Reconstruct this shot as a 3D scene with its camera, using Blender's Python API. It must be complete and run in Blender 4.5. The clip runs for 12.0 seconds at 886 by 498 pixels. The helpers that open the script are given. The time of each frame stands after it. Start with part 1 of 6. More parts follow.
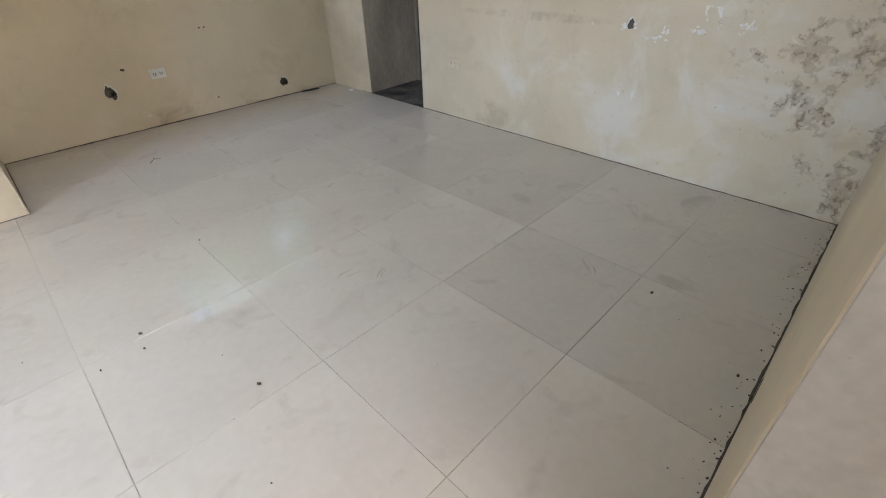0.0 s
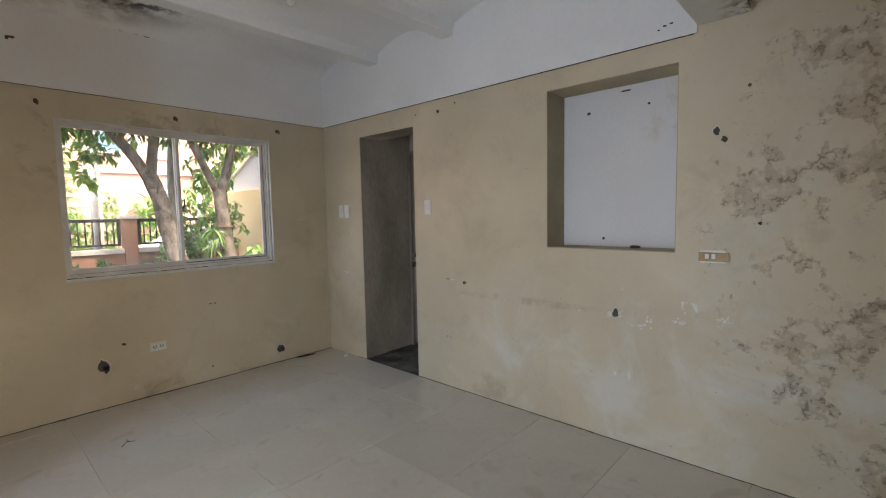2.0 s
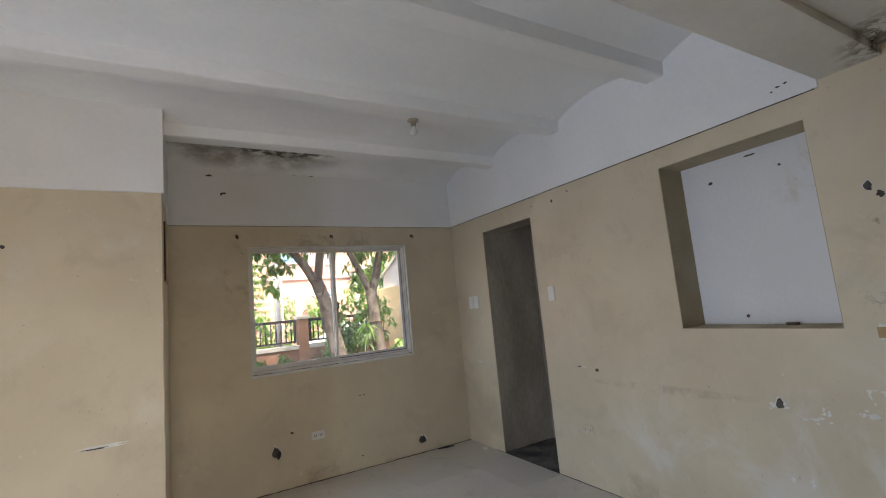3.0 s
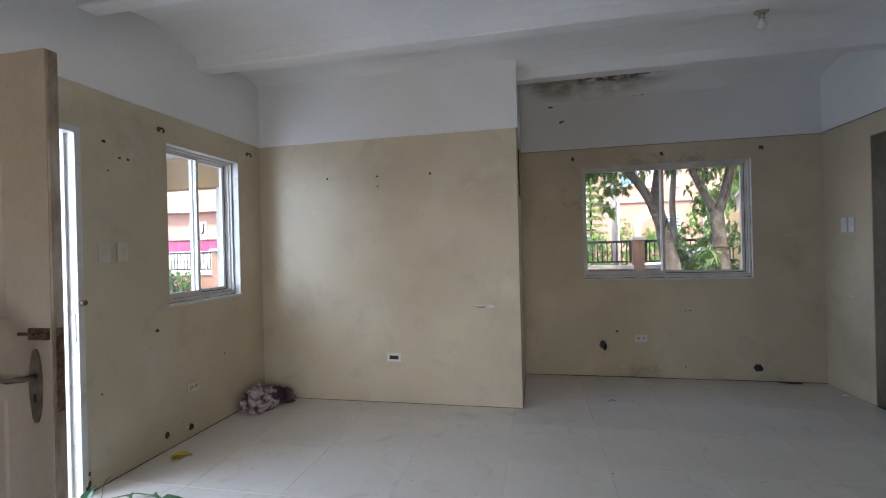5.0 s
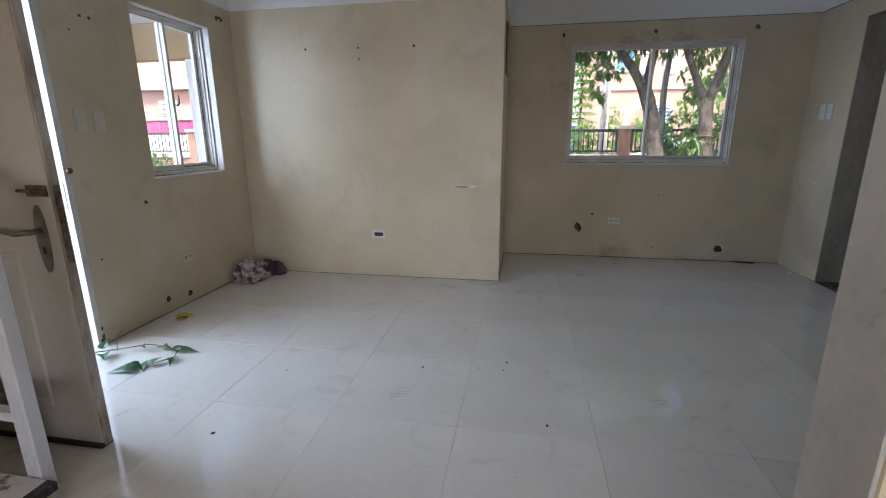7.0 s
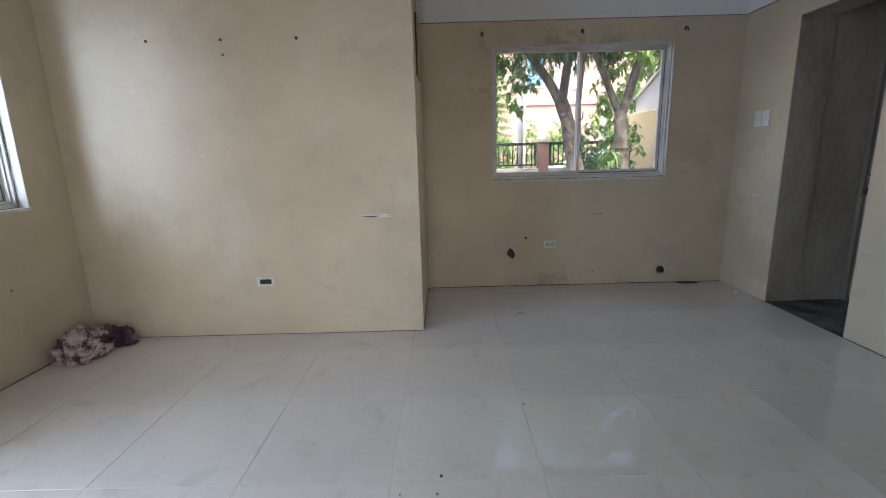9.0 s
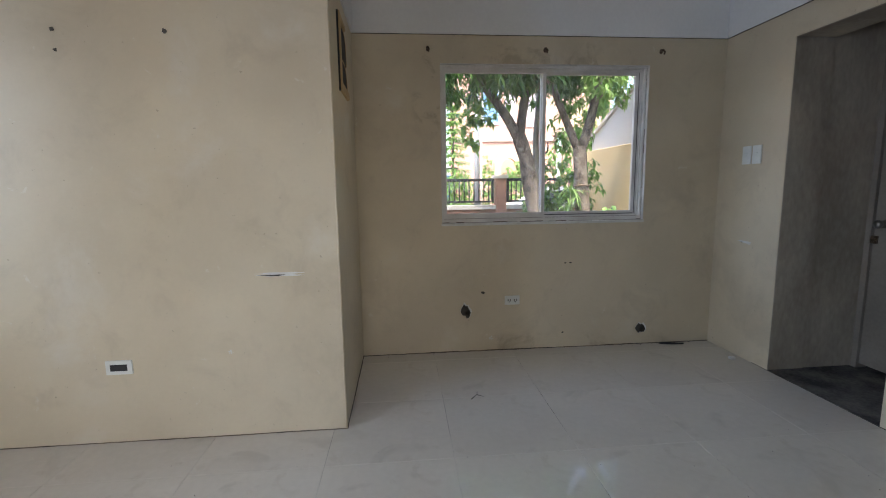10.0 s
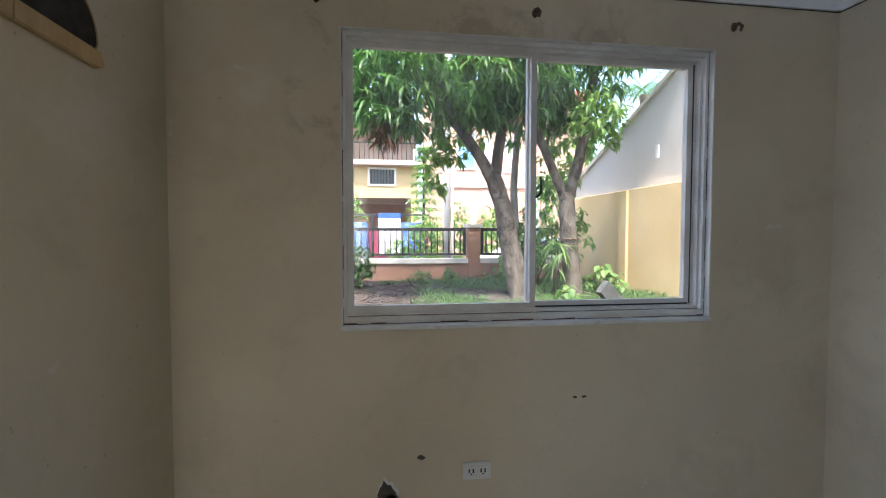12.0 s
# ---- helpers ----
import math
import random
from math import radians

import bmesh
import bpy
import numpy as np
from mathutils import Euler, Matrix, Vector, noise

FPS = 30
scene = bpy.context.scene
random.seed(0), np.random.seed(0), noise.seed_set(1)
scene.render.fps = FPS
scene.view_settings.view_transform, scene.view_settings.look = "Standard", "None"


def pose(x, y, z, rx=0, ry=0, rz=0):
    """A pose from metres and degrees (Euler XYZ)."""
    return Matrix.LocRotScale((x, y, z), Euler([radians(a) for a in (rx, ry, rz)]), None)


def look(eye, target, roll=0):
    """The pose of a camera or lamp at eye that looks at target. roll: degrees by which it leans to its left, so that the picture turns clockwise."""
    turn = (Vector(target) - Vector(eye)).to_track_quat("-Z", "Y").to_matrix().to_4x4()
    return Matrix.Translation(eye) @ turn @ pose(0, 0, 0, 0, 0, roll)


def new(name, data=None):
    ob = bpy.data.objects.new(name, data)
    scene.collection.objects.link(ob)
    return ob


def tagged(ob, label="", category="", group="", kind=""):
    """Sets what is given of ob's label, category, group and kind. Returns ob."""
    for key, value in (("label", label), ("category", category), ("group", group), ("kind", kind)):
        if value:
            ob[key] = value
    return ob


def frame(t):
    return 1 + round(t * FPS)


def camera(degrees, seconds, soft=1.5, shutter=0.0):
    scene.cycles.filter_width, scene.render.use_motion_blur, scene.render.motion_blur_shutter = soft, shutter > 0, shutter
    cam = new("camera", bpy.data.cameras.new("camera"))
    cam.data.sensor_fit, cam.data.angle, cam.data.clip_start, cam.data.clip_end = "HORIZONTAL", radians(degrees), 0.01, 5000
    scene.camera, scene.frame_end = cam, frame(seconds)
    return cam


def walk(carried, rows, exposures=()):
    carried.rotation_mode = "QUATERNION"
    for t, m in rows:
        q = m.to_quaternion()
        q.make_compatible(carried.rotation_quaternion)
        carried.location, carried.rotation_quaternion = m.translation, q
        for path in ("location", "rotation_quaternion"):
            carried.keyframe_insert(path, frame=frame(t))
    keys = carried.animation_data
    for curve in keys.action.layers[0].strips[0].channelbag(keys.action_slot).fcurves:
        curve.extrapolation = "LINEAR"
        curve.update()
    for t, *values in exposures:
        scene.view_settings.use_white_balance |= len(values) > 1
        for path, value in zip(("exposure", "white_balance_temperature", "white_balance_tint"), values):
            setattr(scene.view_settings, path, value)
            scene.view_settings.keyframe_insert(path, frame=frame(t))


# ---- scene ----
cam = camera(89.2, 12.0, soft=1.05)
PATH = [
    (0, (0.744, 0.542, 1.198), (1.899, 1.718, 0.066), -1.9),
    (0.5, (0.773, 0.597, 1.242), (1.991, 1.864, 0.288), -1.2),
    (1, (0.799, 0.663, 1.312), (2.173, 1.92, 0.584), -0.6),
    (1.5, (0.746, 0.697, 1.363), (2.239, 1.953, 0.924), -0.0),
    (2, (0.742, 0.683, 1.406), (2.213, 2.029, 1.25), -1.1),
    (2.5, (0.725, 0.612, 1.448), (2.001, 2.15, 1.519), -3.4),
    (3, (0.773, 0.48, 1.448), (1.774, 2.193, 1.695), -5.3),
    (3.5, (0.731, 0.31, 1.446), (1.356, 2.182, 1.765), -5.3),
    (3.7, (0.716, 0.257, 1.449), (1.167, 2.182, 1.751), -4.7),
    (5.3, (0.813, -0.031, 1.302), (0.332, 1.908, 1.203), -1.1),
    (5.5, (0.81, -0.04, 1.29), (0.31, 1.889, 1.124), -0.9),
    (6, (0.787, -0.101, 1.271), (0.275, 1.806, 0.951), -0.1),
    (6.5, (0.834, -0.138, 1.263), (0.386, 1.763, 0.83), 0.1),
    (7, (0.843, -0.12, 1.252), (0.504, 1.791, 0.769), -0.3),
    (7.5, (0.769, -0.063, 1.256), (0.55, 1.862, 0.761), -0.5),
    (7.7, (0.753, -0.033, 1.233), (0.573, 1.899, 0.748), -0.7),
    (9.3, (0.846, 0.917, 1.252), (0.892, 2.88, 0.866), -1.5),
    (9.5, (0.859, 1.063, 1.24), (0.95, 3.029, 0.886), -1.4),
    (10, (0.981, 1.476, 1.263), (1.156, 3.449, 0.986), -0.8),
    (10.5, (1.069, 1.896, 1.301), (1.31, 3.871, 1.093), -0.3),
    (11, (1.194, 2.27, 1.305), (1.465, 4.246, 1.152), 0.0),
    (11.5, (1.307, 2.636, 1.3), (1.584, 4.614, 1.19), 0.2),
    (12, (1.416, 3.025, 1.353), (1.692, 5.005, 1.275), 0.1),
]

EXPOSURES = [(0, 3.50, 7350, 17.5), (0.5, 3.24, 7350, 17.5), (1.0, 3.22, 7500, 18), (1.5, 3.05, 7700, 18), (2.0, 2.95, 7700, 18), (3.0, 2.80, 7400, 18), (3.7, 2.66, 6950, 17.5), (5.5, 2.36, 6550, 17.5),
             (7.5, 2.40, 6500, 17.5), (9.5, 2.70, 6600, 16.5), (10.5, 2.70, 6800, 15.5), (11.0, 2.70, 6850, 15), (12.0, 2.62, 6450, 14)]
walk(cam, [(t, look(eye, target, roll)) for t, eye, target, roll in PATH], EXPOSURES)
# watts of the three added fill lamps
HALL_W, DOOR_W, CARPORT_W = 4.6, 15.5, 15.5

# ---------- world, sun and light ----------
world = bpy.data.worlds.new("world")
scene.world = world
world.use_nodes = True
wn = world.node_tree
sky = wn.nodes.new("ShaderNodeTexSky")
sky.sky_type, sky.sun_disc = "NISHITA", False
SUN_EL, SUN_AZ = 60.0, 192.0          # height, and bearing clockwise from +y
sky.sun_elevation, sky.sun_rotation = radians(SUN_EL), radians(SUN_AZ)
sky.air_density, sky.dust_density, sky.ozone_density = 1.0, 2.5, 1.0
wn.links.new(sky.outputs[0], wn.nodes["Background"].inputs[0])
wn.nodes["Background"].inputs[1].default_value = 0.15
sun = new("sun", bpy.data.lights.new("sun", "SUN"))
sun.data.energy, sun.data.angle, sun.data.color = 2.0, radians(6.0), (1.0, 0.95, 0.88)
sun_way = Vector((math.sin(radians(SUN_AZ)) * math.cos(radians(SUN_EL)), math.cos(radians(SUN_AZ)) * math.cos(radians(SUN_EL)), math.sin(radians(SUN_EL))))
sun.matrix_world = look(sun_way * 30, (0, 0, 0))


def fill_lamp(eye, target, w, h, watts, colour):
    """An added area lamp that stands in for daylight from an opening."""
    lamp = new("fill_daylight", bpy.data.lights.new("fill_daylight", "AREA"))
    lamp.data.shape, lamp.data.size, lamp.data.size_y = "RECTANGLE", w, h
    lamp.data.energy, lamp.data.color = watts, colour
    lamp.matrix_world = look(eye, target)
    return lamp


# unseen fill behind the camera, added at an assumed hall window
fill_lamp((0.9, -2.55, 1.15), (0.9, 0.0, 1.25), 2.2, 0.9, HALL_W, (1.0, 0.95, 0.84))
# two unseen lamps floating outdoors, added as skylight for entrance door and small window
fill_lamp((-2.70, 1.52, 1.15), (0.2, 1.75, 0.95), 1.20, 2.0, DOOR_W, (0.51, 0.71, 1.0))
fill_lamp((-4.2, 1.0, 2.3), (-0.6, 2.6, 0.7), 2.6, 1.2, CARPORT_W, (0.51, 0.71, 1.0))


# ---------- materials ----------
def shader(name, low, high, scale=3.0, rough=0.6, bump=0.1, fine=60.0, metal=0.0, rough_var=0.0, ramp=(0.35, 0.7), spec=0.5, stretch=None, grain=0.35):
    """Two tones mixed by a coarse and a fine noise, with fine relief."""
    m = bpy.data.materials.new(name)
    m.use_nodes = True
    nt = m.node_tree
    N, L = nt.nodes, nt.links
    b = N["Principled BSDF"]
    tc = N.new("ShaderNodeTexCoord")
    src = tc.outputs["Object"]
    if stretch:
        mp = N.new("ShaderNodeMapping")
        mp.inputs["Scale"].default_value = stretch
        L.new(src, mp.inputs["Vector"])
        src = mp.outputs[0]
    n1, n2 = N.new("ShaderNodeTexNoise"), N.new("ShaderNodeTexNoise")
    n1.inputs["Scale"].default_value, n1.inputs["Detail"].default_value = scale, 6
    n2.inputs["Scale"].default_value, n2.inputs["Detail"].default_value = fine, 4
    L.new(src, n1.inputs["Vector"]), L.new(src, n2.inputs["Vector"])
    add = N.new("ShaderNodeMath")
    add.operation = "MULTIPLY_ADD"
    L.new(n2.outputs["Fac"], add.inputs[0])
    add.inputs[1].default_value = grain
    sub = N.new("ShaderNodeMath")
    sub.operation = "ADD"
    sub.inputs[1].default_value = -grain / 2
    L.new(n1.outputs["Fac"], sub.inputs[0])
    L.new(sub.outputs[0], add.inputs[2])
    cr = N.new("ShaderNodeValToRGB")
    cr.color_ramp.elements[0].position, cr.color_ramp.elements[1].position = ramp
    cr.color_ramp.elements[0].color, cr.color_ramp.elements[1].color = (*low, 1), (*high, 1)
    L.new(add.outputs[0], cr.inputs[0])
    L.new(cr.outputs[0], b.inputs["Base Color"])
    b.inputs["Roughness"].default_value, b.inputs["Metallic"].default_value = rough, metal
    b.inputs["Specular IOR Level"].default_value = spec
    if rough_var:
        mr = N.new("ShaderNodeMapRange")
        mr.inputs["From Min"].default_value, mr.inputs["From Max"].default_value = 0.3, 0.7
        mr.inputs["To Min"].default_value, mr.inputs["To Max"].default_value = rough - rough_var, rough + rough_var
        L.new(n1.outputs["Fac"], mr.inputs["Value"])
        L.new(mr.outputs[0], b.inputs["Roughness"])
    if bump:
        bp = N.new("ShaderNodeBump")
        bp.inputs["Strength"].default_value, bp.inputs["Distance"].default_value = bump, 0.004
        L.new(n2.outputs["Fac"], bp.inputs["Height"])
        L.new(bp.outputs[0], b.inputs["Normal"])
    return m


def stain(m, colour, scale, lo, hi, strength=1.0, box=None, warp=0.0, detail=8.0, rough=0.65, soft=0.25, offset=(0, 0, 0)):
    """Lays stains with a ragged outline over the colour of m; box: (centre, half size) of the damp patch that holds them."""
    nt = m.node_tree
    N, L = nt.nodes, nt.links
    b = N["Principled BSDF"]
    old = b.inputs["Base Color"].links[0].from_socket
    tc = N.new("ShaderNodeTexCoord")
    n = N.new("ShaderNodeTexNoise")
    n.inputs["Scale"].default_value, n.inputs["Detail"].default_value = scale, detail
    n.inputs["Roughness"].default_value, n.inputs["Distortion"].default_value = rough, warp
    mv = N.new("ShaderNodeVectorMath")
    mv.operation = "ADD"
    mv.inputs[1].default_value = offset
    L.new(tc.outputs["Object"], mv.inputs[0])
    L.new(mv.outputs[0], n.inputs["Vector"])
    mr = N.new("ShaderNodeMapRange")
    mr.interpolation_type = "SMOOTHSTEP"
    mr.inputs["From Min"].default_value, mr.inputs["From Max"].default_value = lo, hi
    L.new(n.outputs["Fac"], mr.inputs["Value"])
    fac = mr.outputs[0]
    if box:
        c, h = box
        s1 = N.new("ShaderNodeVectorMath")
        s1.operation = "SUBTRACT"
        s1.inputs[1].default_value = c
        L.new(tc.outputs["Object"], s1.inputs[0])
        s2 = N.new("ShaderNodeVectorMath")
        s2.operation = "DIVIDE"
        s2.inputs[1].default_value = h
        L.new(s1.outputs[0], s2.inputs[0])
        ln = N.new("ShaderNodeVectorMath")
        ln.operation = "LENGTH"
        L.new(s2.outputs[0], ln.inputs[0])
        m2 = N.new("ShaderNodeMapRange")
        m2.interpolation_type = "SMOOTHSTEP"
        m2.inputs["From Min"].default_value, m2.inputs["From Max"].default_value = 1.0, 1.0 - soft * 2
        L.new(ln.outputs["Value"], m2.inputs["Value"])
        mu = N.new("ShaderNodeMath")
        mu.operation = "MULTIPLY"
        L.new(fac, mu.inputs[0]), L.new(m2.outputs[0], mu.inputs[1])
        fac = mu.outputs[0]
    k = N.new("ShaderNodeMath")
    k.operation = "MULTIPLY"
    k.inputs[1].default_value = strength
    L.new(fac, k.inputs[0])
    mx = N.new("ShaderNodeMix")
    mx.data_type = "RGBA"
    L.new(k.outputs[0], mx.inputs["Factor"])
    L.new(old, mx.inputs["A"])
    mx.inputs["B"].default_value = (*colour, 1)
    L.new(mx.outputs["Result"], b.inputs["Base Color"])
    return m


def mould(m, colour, scale, thick, patch_scale, lo, hi, box, offset=(0, 0, 0), strength=0.9, halo=0.3):
    """Short crooked worms of blistered mould on a damp wall, with a soft brown stain round each."""
    nt = m.node_tree
    N, L = nt.nodes, nt.links
    b = N["Principled BSDF"]
    old = b.inputs["Base Color"].links[0].from_socket

    def calc(op, a, c=None):
        n = N.new("ShaderNodeMath")
        n.operation = op
        for k, v in enumerate((a, c)):
            if isinstance(v, (int, float)):
                n.inputs[k].default_value = v
            elif v is not None:
                L.new(v, n.inputs[k])
        return n.outputs[0]

    def ranged(v, a, c, lo_=0.0, hi_=1.0):
        n = N.new("ShaderNodeMapRange")
        n.interpolation_type = "SMOOTHSTEP"
        for key, val in (("From Min", a), ("From Max", c), ("To Min", lo_), ("To Max", hi_)):
            n.inputs[key].default_value = val
        L.new(v, n.inputs["Value"])
        return n.outputs[0]

    tc, mv = N.new("ShaderNodeTexCoord"), N.new("ShaderNodeVectorMath")
    mv.operation = "ADD"
    mv.inputs[1].default_value = offset
    L.new(tc.outputs["Object"], mv.inputs[0])

    def field(s_, d_, w_):
        n = N.new("ShaderNodeTexNoise")
        n.inputs["Scale"].default_value, n.inputs["Detail"].default_value, n.inputs["Distortion"].default_value = s_, d_, w_
        n.inputs["Roughness"].default_value = 0.62
        L.new(mv.outputs[0], n.inputs["Vector"])
        return n.outputs["Fac"]

    s1, s2, ln = N.new("ShaderNodeVectorMath"), N.new("ShaderNodeVectorMath"), N.new("ShaderNodeVectorMath")
    s1.operation, s2.operation, ln.operation = "SUBTRACT", "DIVIDE", "LENGTH"
    s1.inputs[1].default_value, s2.inputs[1].default_value = box
    L.new(tc.outputs["Object"], s1.inputs[0]), L.new(s1.outputs[0], s2.inputs[0]), L.new(s2.outputs[0], ln.inputs[0])
    zone = ranged(ln.outputs["Value"], 1.0, 0.6)
    near = calc("MULTIPLY", ranged(field(patch_scale, 4, 0.1), lo, hi), zone)
    ridge = calc("ABSOLUTE", calc("SUBTRACT", field(scale, 4.0, 0.15), 0.5))
    worm = calc("MULTIPLY", ranged(calc("DIVIDE", ridge, calc("ADD", calc("MULTIPLY", near, thick), 0.0005)), 1.0, 0.25), ranged(near, 0.05, 0.35))
    stain_ = calc("MULTIPLY", ranged(calc("DIVIDE", ridge, calc("ADD", calc("MULTIPLY", near, thick * 3.6), 0.0005)), 1.0, 0.1), halo)
    eaten = ranged(field(scale * 3.0, 5, 0.0), 0.42, 0.56, 0.12, 1.0)
    fac = calc("MULTIPLY", calc("MULTIPLY", calc("MAXIMUM", calc("MULTIPLY", worm, eaten), calc("MULTIPLY", stain_, ranged(near, 0.0, 0.3))), 1.0), strength)
    mx = N.new("ShaderNodeMix")
    mx.data_type = "RGBA"
    L.new(fac, mx.inputs["Factor"])
    L.new(old, mx.inputs["A"])
    mx.inputs["B"].default_value = (*colour, 1)
    L.new(mx.outputs["Result"], b.inputs["Base Color"])
    return m


CREAM_LO, CREAM_HI = (0.575, 0.488, 0.352), (0.665, 0.573, 0.42)
paint_cream = shader("cream_wall_paint", CREAM_LO, CREAM_HI, 1.7, 0.55, 0.07, 45, rough_var=0.08, grain=0.12)
stain(paint_cream, (0.36, 0.295, 0.205), 1.1, 0.54, 0.74, 0.45, warp=0.4, offset=(3, 1, 7))
stain(paint_cream, (0.47, 0.39, 0.28), 3.6, 0.50, 0.74, 0.45, warp=0.6, offset=(2, 9, 4))
stain(paint_cream, (0.70, 0.66, 0.58), 1.6, 0.55, 0.75, 0.5, warp=0.3, offset=(8, 4, 2))
stain(paint_cream, (0.27, 0.21, 0.14), 5.0, 0.50, 0.64, 0.45, box=((2.0, 4.76, 2.17), (0.95, 0.3, 0.14)), warp=0.5)
stain(paint_cream, (0.26, 0.20, 0.13), 5.0, 0.48, 0.62, 0.5, box=((1.18, 4.76, 1.9), (0.14, 0.3, 0.4)), warp=0.5)
stain(paint_cream, (0.25, 0.19, 0.12), 3.0, 0.50, 0.68, 0.5, box=((1.6, 4.76, 0.0), (2.2, 0.3, 0.16)), warp=0.5, offset=(1, 1, 1))
stain(paint_cream, (0.34, 0.28, 0.20), 34.0, 0.685, 0.72, 0.55, detail=3.0)
stain(paint_cream, (0.72, 0.69, 0.62), 9.0, 0.66, 0.70, 0.4, warp=0.5, offset=(7, 3, 1))
paint_damp = shader("damp_cream_wall_paint", CREAM_LO, CREAM_HI, 1.7, 0.55, 0.07, 45, rough_var=0.08, grain=0.12)
stain(paint_damp, (0.36, 0.295, 0.205), 1.1, 0.54, 0.74, 0.45, warp=0.4, offset=(3, 1, 7))
stain(paint_damp, (0.47, 0.39, 0.28), 3.6, 0.50, 0.74, 0.45, warp=0.6, offset=(2, 9, 4))
stain(paint_damp, (0.70, 0.68, 0.63), 1.8, 0.48, 0.66, 0.6, box=((3.4, 1.5, 0.35), (1, 2.3, 0.85)), warp=0.6)
stain(paint_damp, (0.36, 0.285, 0.20), 3.4, 0.53, 0.70, 0.35, box=((3.4, 0.62, 1.25), (1, 0.95, 1.5)), warp=0.3)
stain(paint_damp, (0.28, 0.22, 0.145), 5.0, 0.42, 0.62, 0.38, box=((3.4, 2.35, 0.79), (1, 0.75, 0.035)), warp=0.4)
stain(paint_damp, (0.28, 0.22, 0.145), 4.0, 0.45, 0.66, 0.4, box=((3.4, 2.75, 0.10), (1, 0.42, 0.13)), warp=0.4)
stain(paint_damp, (0.62, 0.575, 0.49), 2.4, 0.46, 0.62, 0.55, box=((3.4, 0.75, 1.15), (1, 1.1, 1.5)), warp=0.5, offset=(6, 2, 3))
mould(paint_damp, (0.24, 0.17, 0.10), 6.5, 0.055, 4.2, 0.50, 0.66, ((3.4, 0.35, 1.25), (1, 1.05, 1.6)), (1, 3, 5), 0.9, 0.42)
mould(paint_damp, (0.25, 0.18, 0.11), 9.0, 0.07, 5.0, 0.52, 0.68, ((3.4, 0.35, 1.35), (1, 1.0, 1.5)), (4, 8, 2), 0.85, 0.40)
mould(paint_damp, (0.20, 0.135, 0.08), 7.5, 0.06, 3.6, 0.49, 0.65, ((3.4, 0.40, 0.95), (1, 0.6, 1.2)), (9, 1, 6), 0.8, 0.45)
stain(paint_damp, (0.74, 0.73, 0.70), 9.0, 0.64, 0.67, 0.85, box=((3.4, 1.5, 0.80), (1, 0.75, 0.22)), warp=0.8, offset=(5, 2, 1))
stain(paint_damp, (0.34, 0.28, 0.20), 34.0, 0.685, 0.72, 0.55, detail=3.0)
# grey that paints shade on the partition end, plus dirt marks
shade_grey = shader("marked_shade_grey", (0.36, 0.345, 0.32), (0.50, 0.48, 0.45), 3.0, 0.5, 0.1, 50)
stain(shade_grey, (0.22, 0.20, 0.18), 9.0, 0.62, 0.70, 0.7, warp=0.8)
paint_white = shader("white_wall_paint", (0.76, 0.76, 0.755), (0.84, 0.84, 0.835), 1.1, 0.6, 0.1, 40)
paint_ceiling = shader("white_ceiling_paint", (0.81, 0.81, 0.80), (0.89, 0.89, 0.88), 1.0, 0.7, 0.12, 30)
stain(paint_ceiling, (0.28, 0.23, 0.175), 2.6, 0.38, 0.62, 0.85, box=((1.3, 4.38, 2.88), (1.05, 0.42, 0.6)), warp=0.2)
stain(paint_ceiling, (0.05, 0.042, 0.035), 9.0, 0.45, 0.56, 0.95, box=((1.5, 4.34, 2.88), (0.62, 0.24, 0.6)), warp=0.25, detail=12, rough=0.75)
paint_soffit = shader("stained_soffit_paint", (0.72, 0.71, 0.68), (0.82, 0.81, 0.78), 1.4, 0.7, 0.12, 30)
stain(paint_soffit, (0.20, 0.15, 0.10), 9.0, 0.46, 0.58, 0.9, box=((3.38, 1.0, 2.4), (0.42, 0.24, 0.3)), warp=0.3, detail=12, rough=0.75)
stain(paint_soffit, (0.03, 0.025, 0.02), 16.0, 0.55, 0.60, 0.95, box=((3.36, 0.98, 2.4), (0.26, 0.20, 0.3)), warp=0.3, detail=12)
niche_board = shader("niche_board_white", (0.70, 0.70, 0.70), (0.80, 0.80, 0.80), 1.2, 0.55, 0.06, 50)
stain(niche_board, (0.52, 0.42, 0.26), 2.4, 0.55, 0.72, 0.6, box=((3.65, 1.45, 1.75), (1, 0.32, 0.5)), warp=0.5)
raw_plaster = shader("bare_cement_plaster", (0.29, 0.25, 0.20), (0.49, 0.435, 0.35), 2.0, 0.8, 0.3, 40, stretch=(1, 1, 0.45))
cement = shader("dark_cement", (0.045, 0.039, 0.032), (0.10, 0.088, 0.074), 7.0, 0.9, 0.5, 60)
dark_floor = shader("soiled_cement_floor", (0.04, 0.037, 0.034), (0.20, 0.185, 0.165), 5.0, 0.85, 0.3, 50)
bedding = shader("tile_grout", (0.10, 0.09, 0.075), (0.62, 0.58, 0.51), 2.2, 0.9, 0.2, 80, ramp=(0.42, 0.53))
trim_white = shader("white_gloss_paint", (0.60, 0.585, 0.545), (0.74, 0.73, 0.695), 4.0, 0.35, 0.05, 60)
stain(trim_white, (0.36, 0.29, 0.20), 9.0, 0.56, 0.70, 0.5, warp=0.4, offset=(2, 2, 2))
door_paint = shader("aged_white_door_paint", (0.41, 0.37, 0.32), (0.50, 0.46, 0.405), 2.0, 0.42, 0.08, 50)
stain(door_paint, (0.33, 0.28, 0.22), 2.6, 0.55, 0.75, 0.4, warp=0.5)
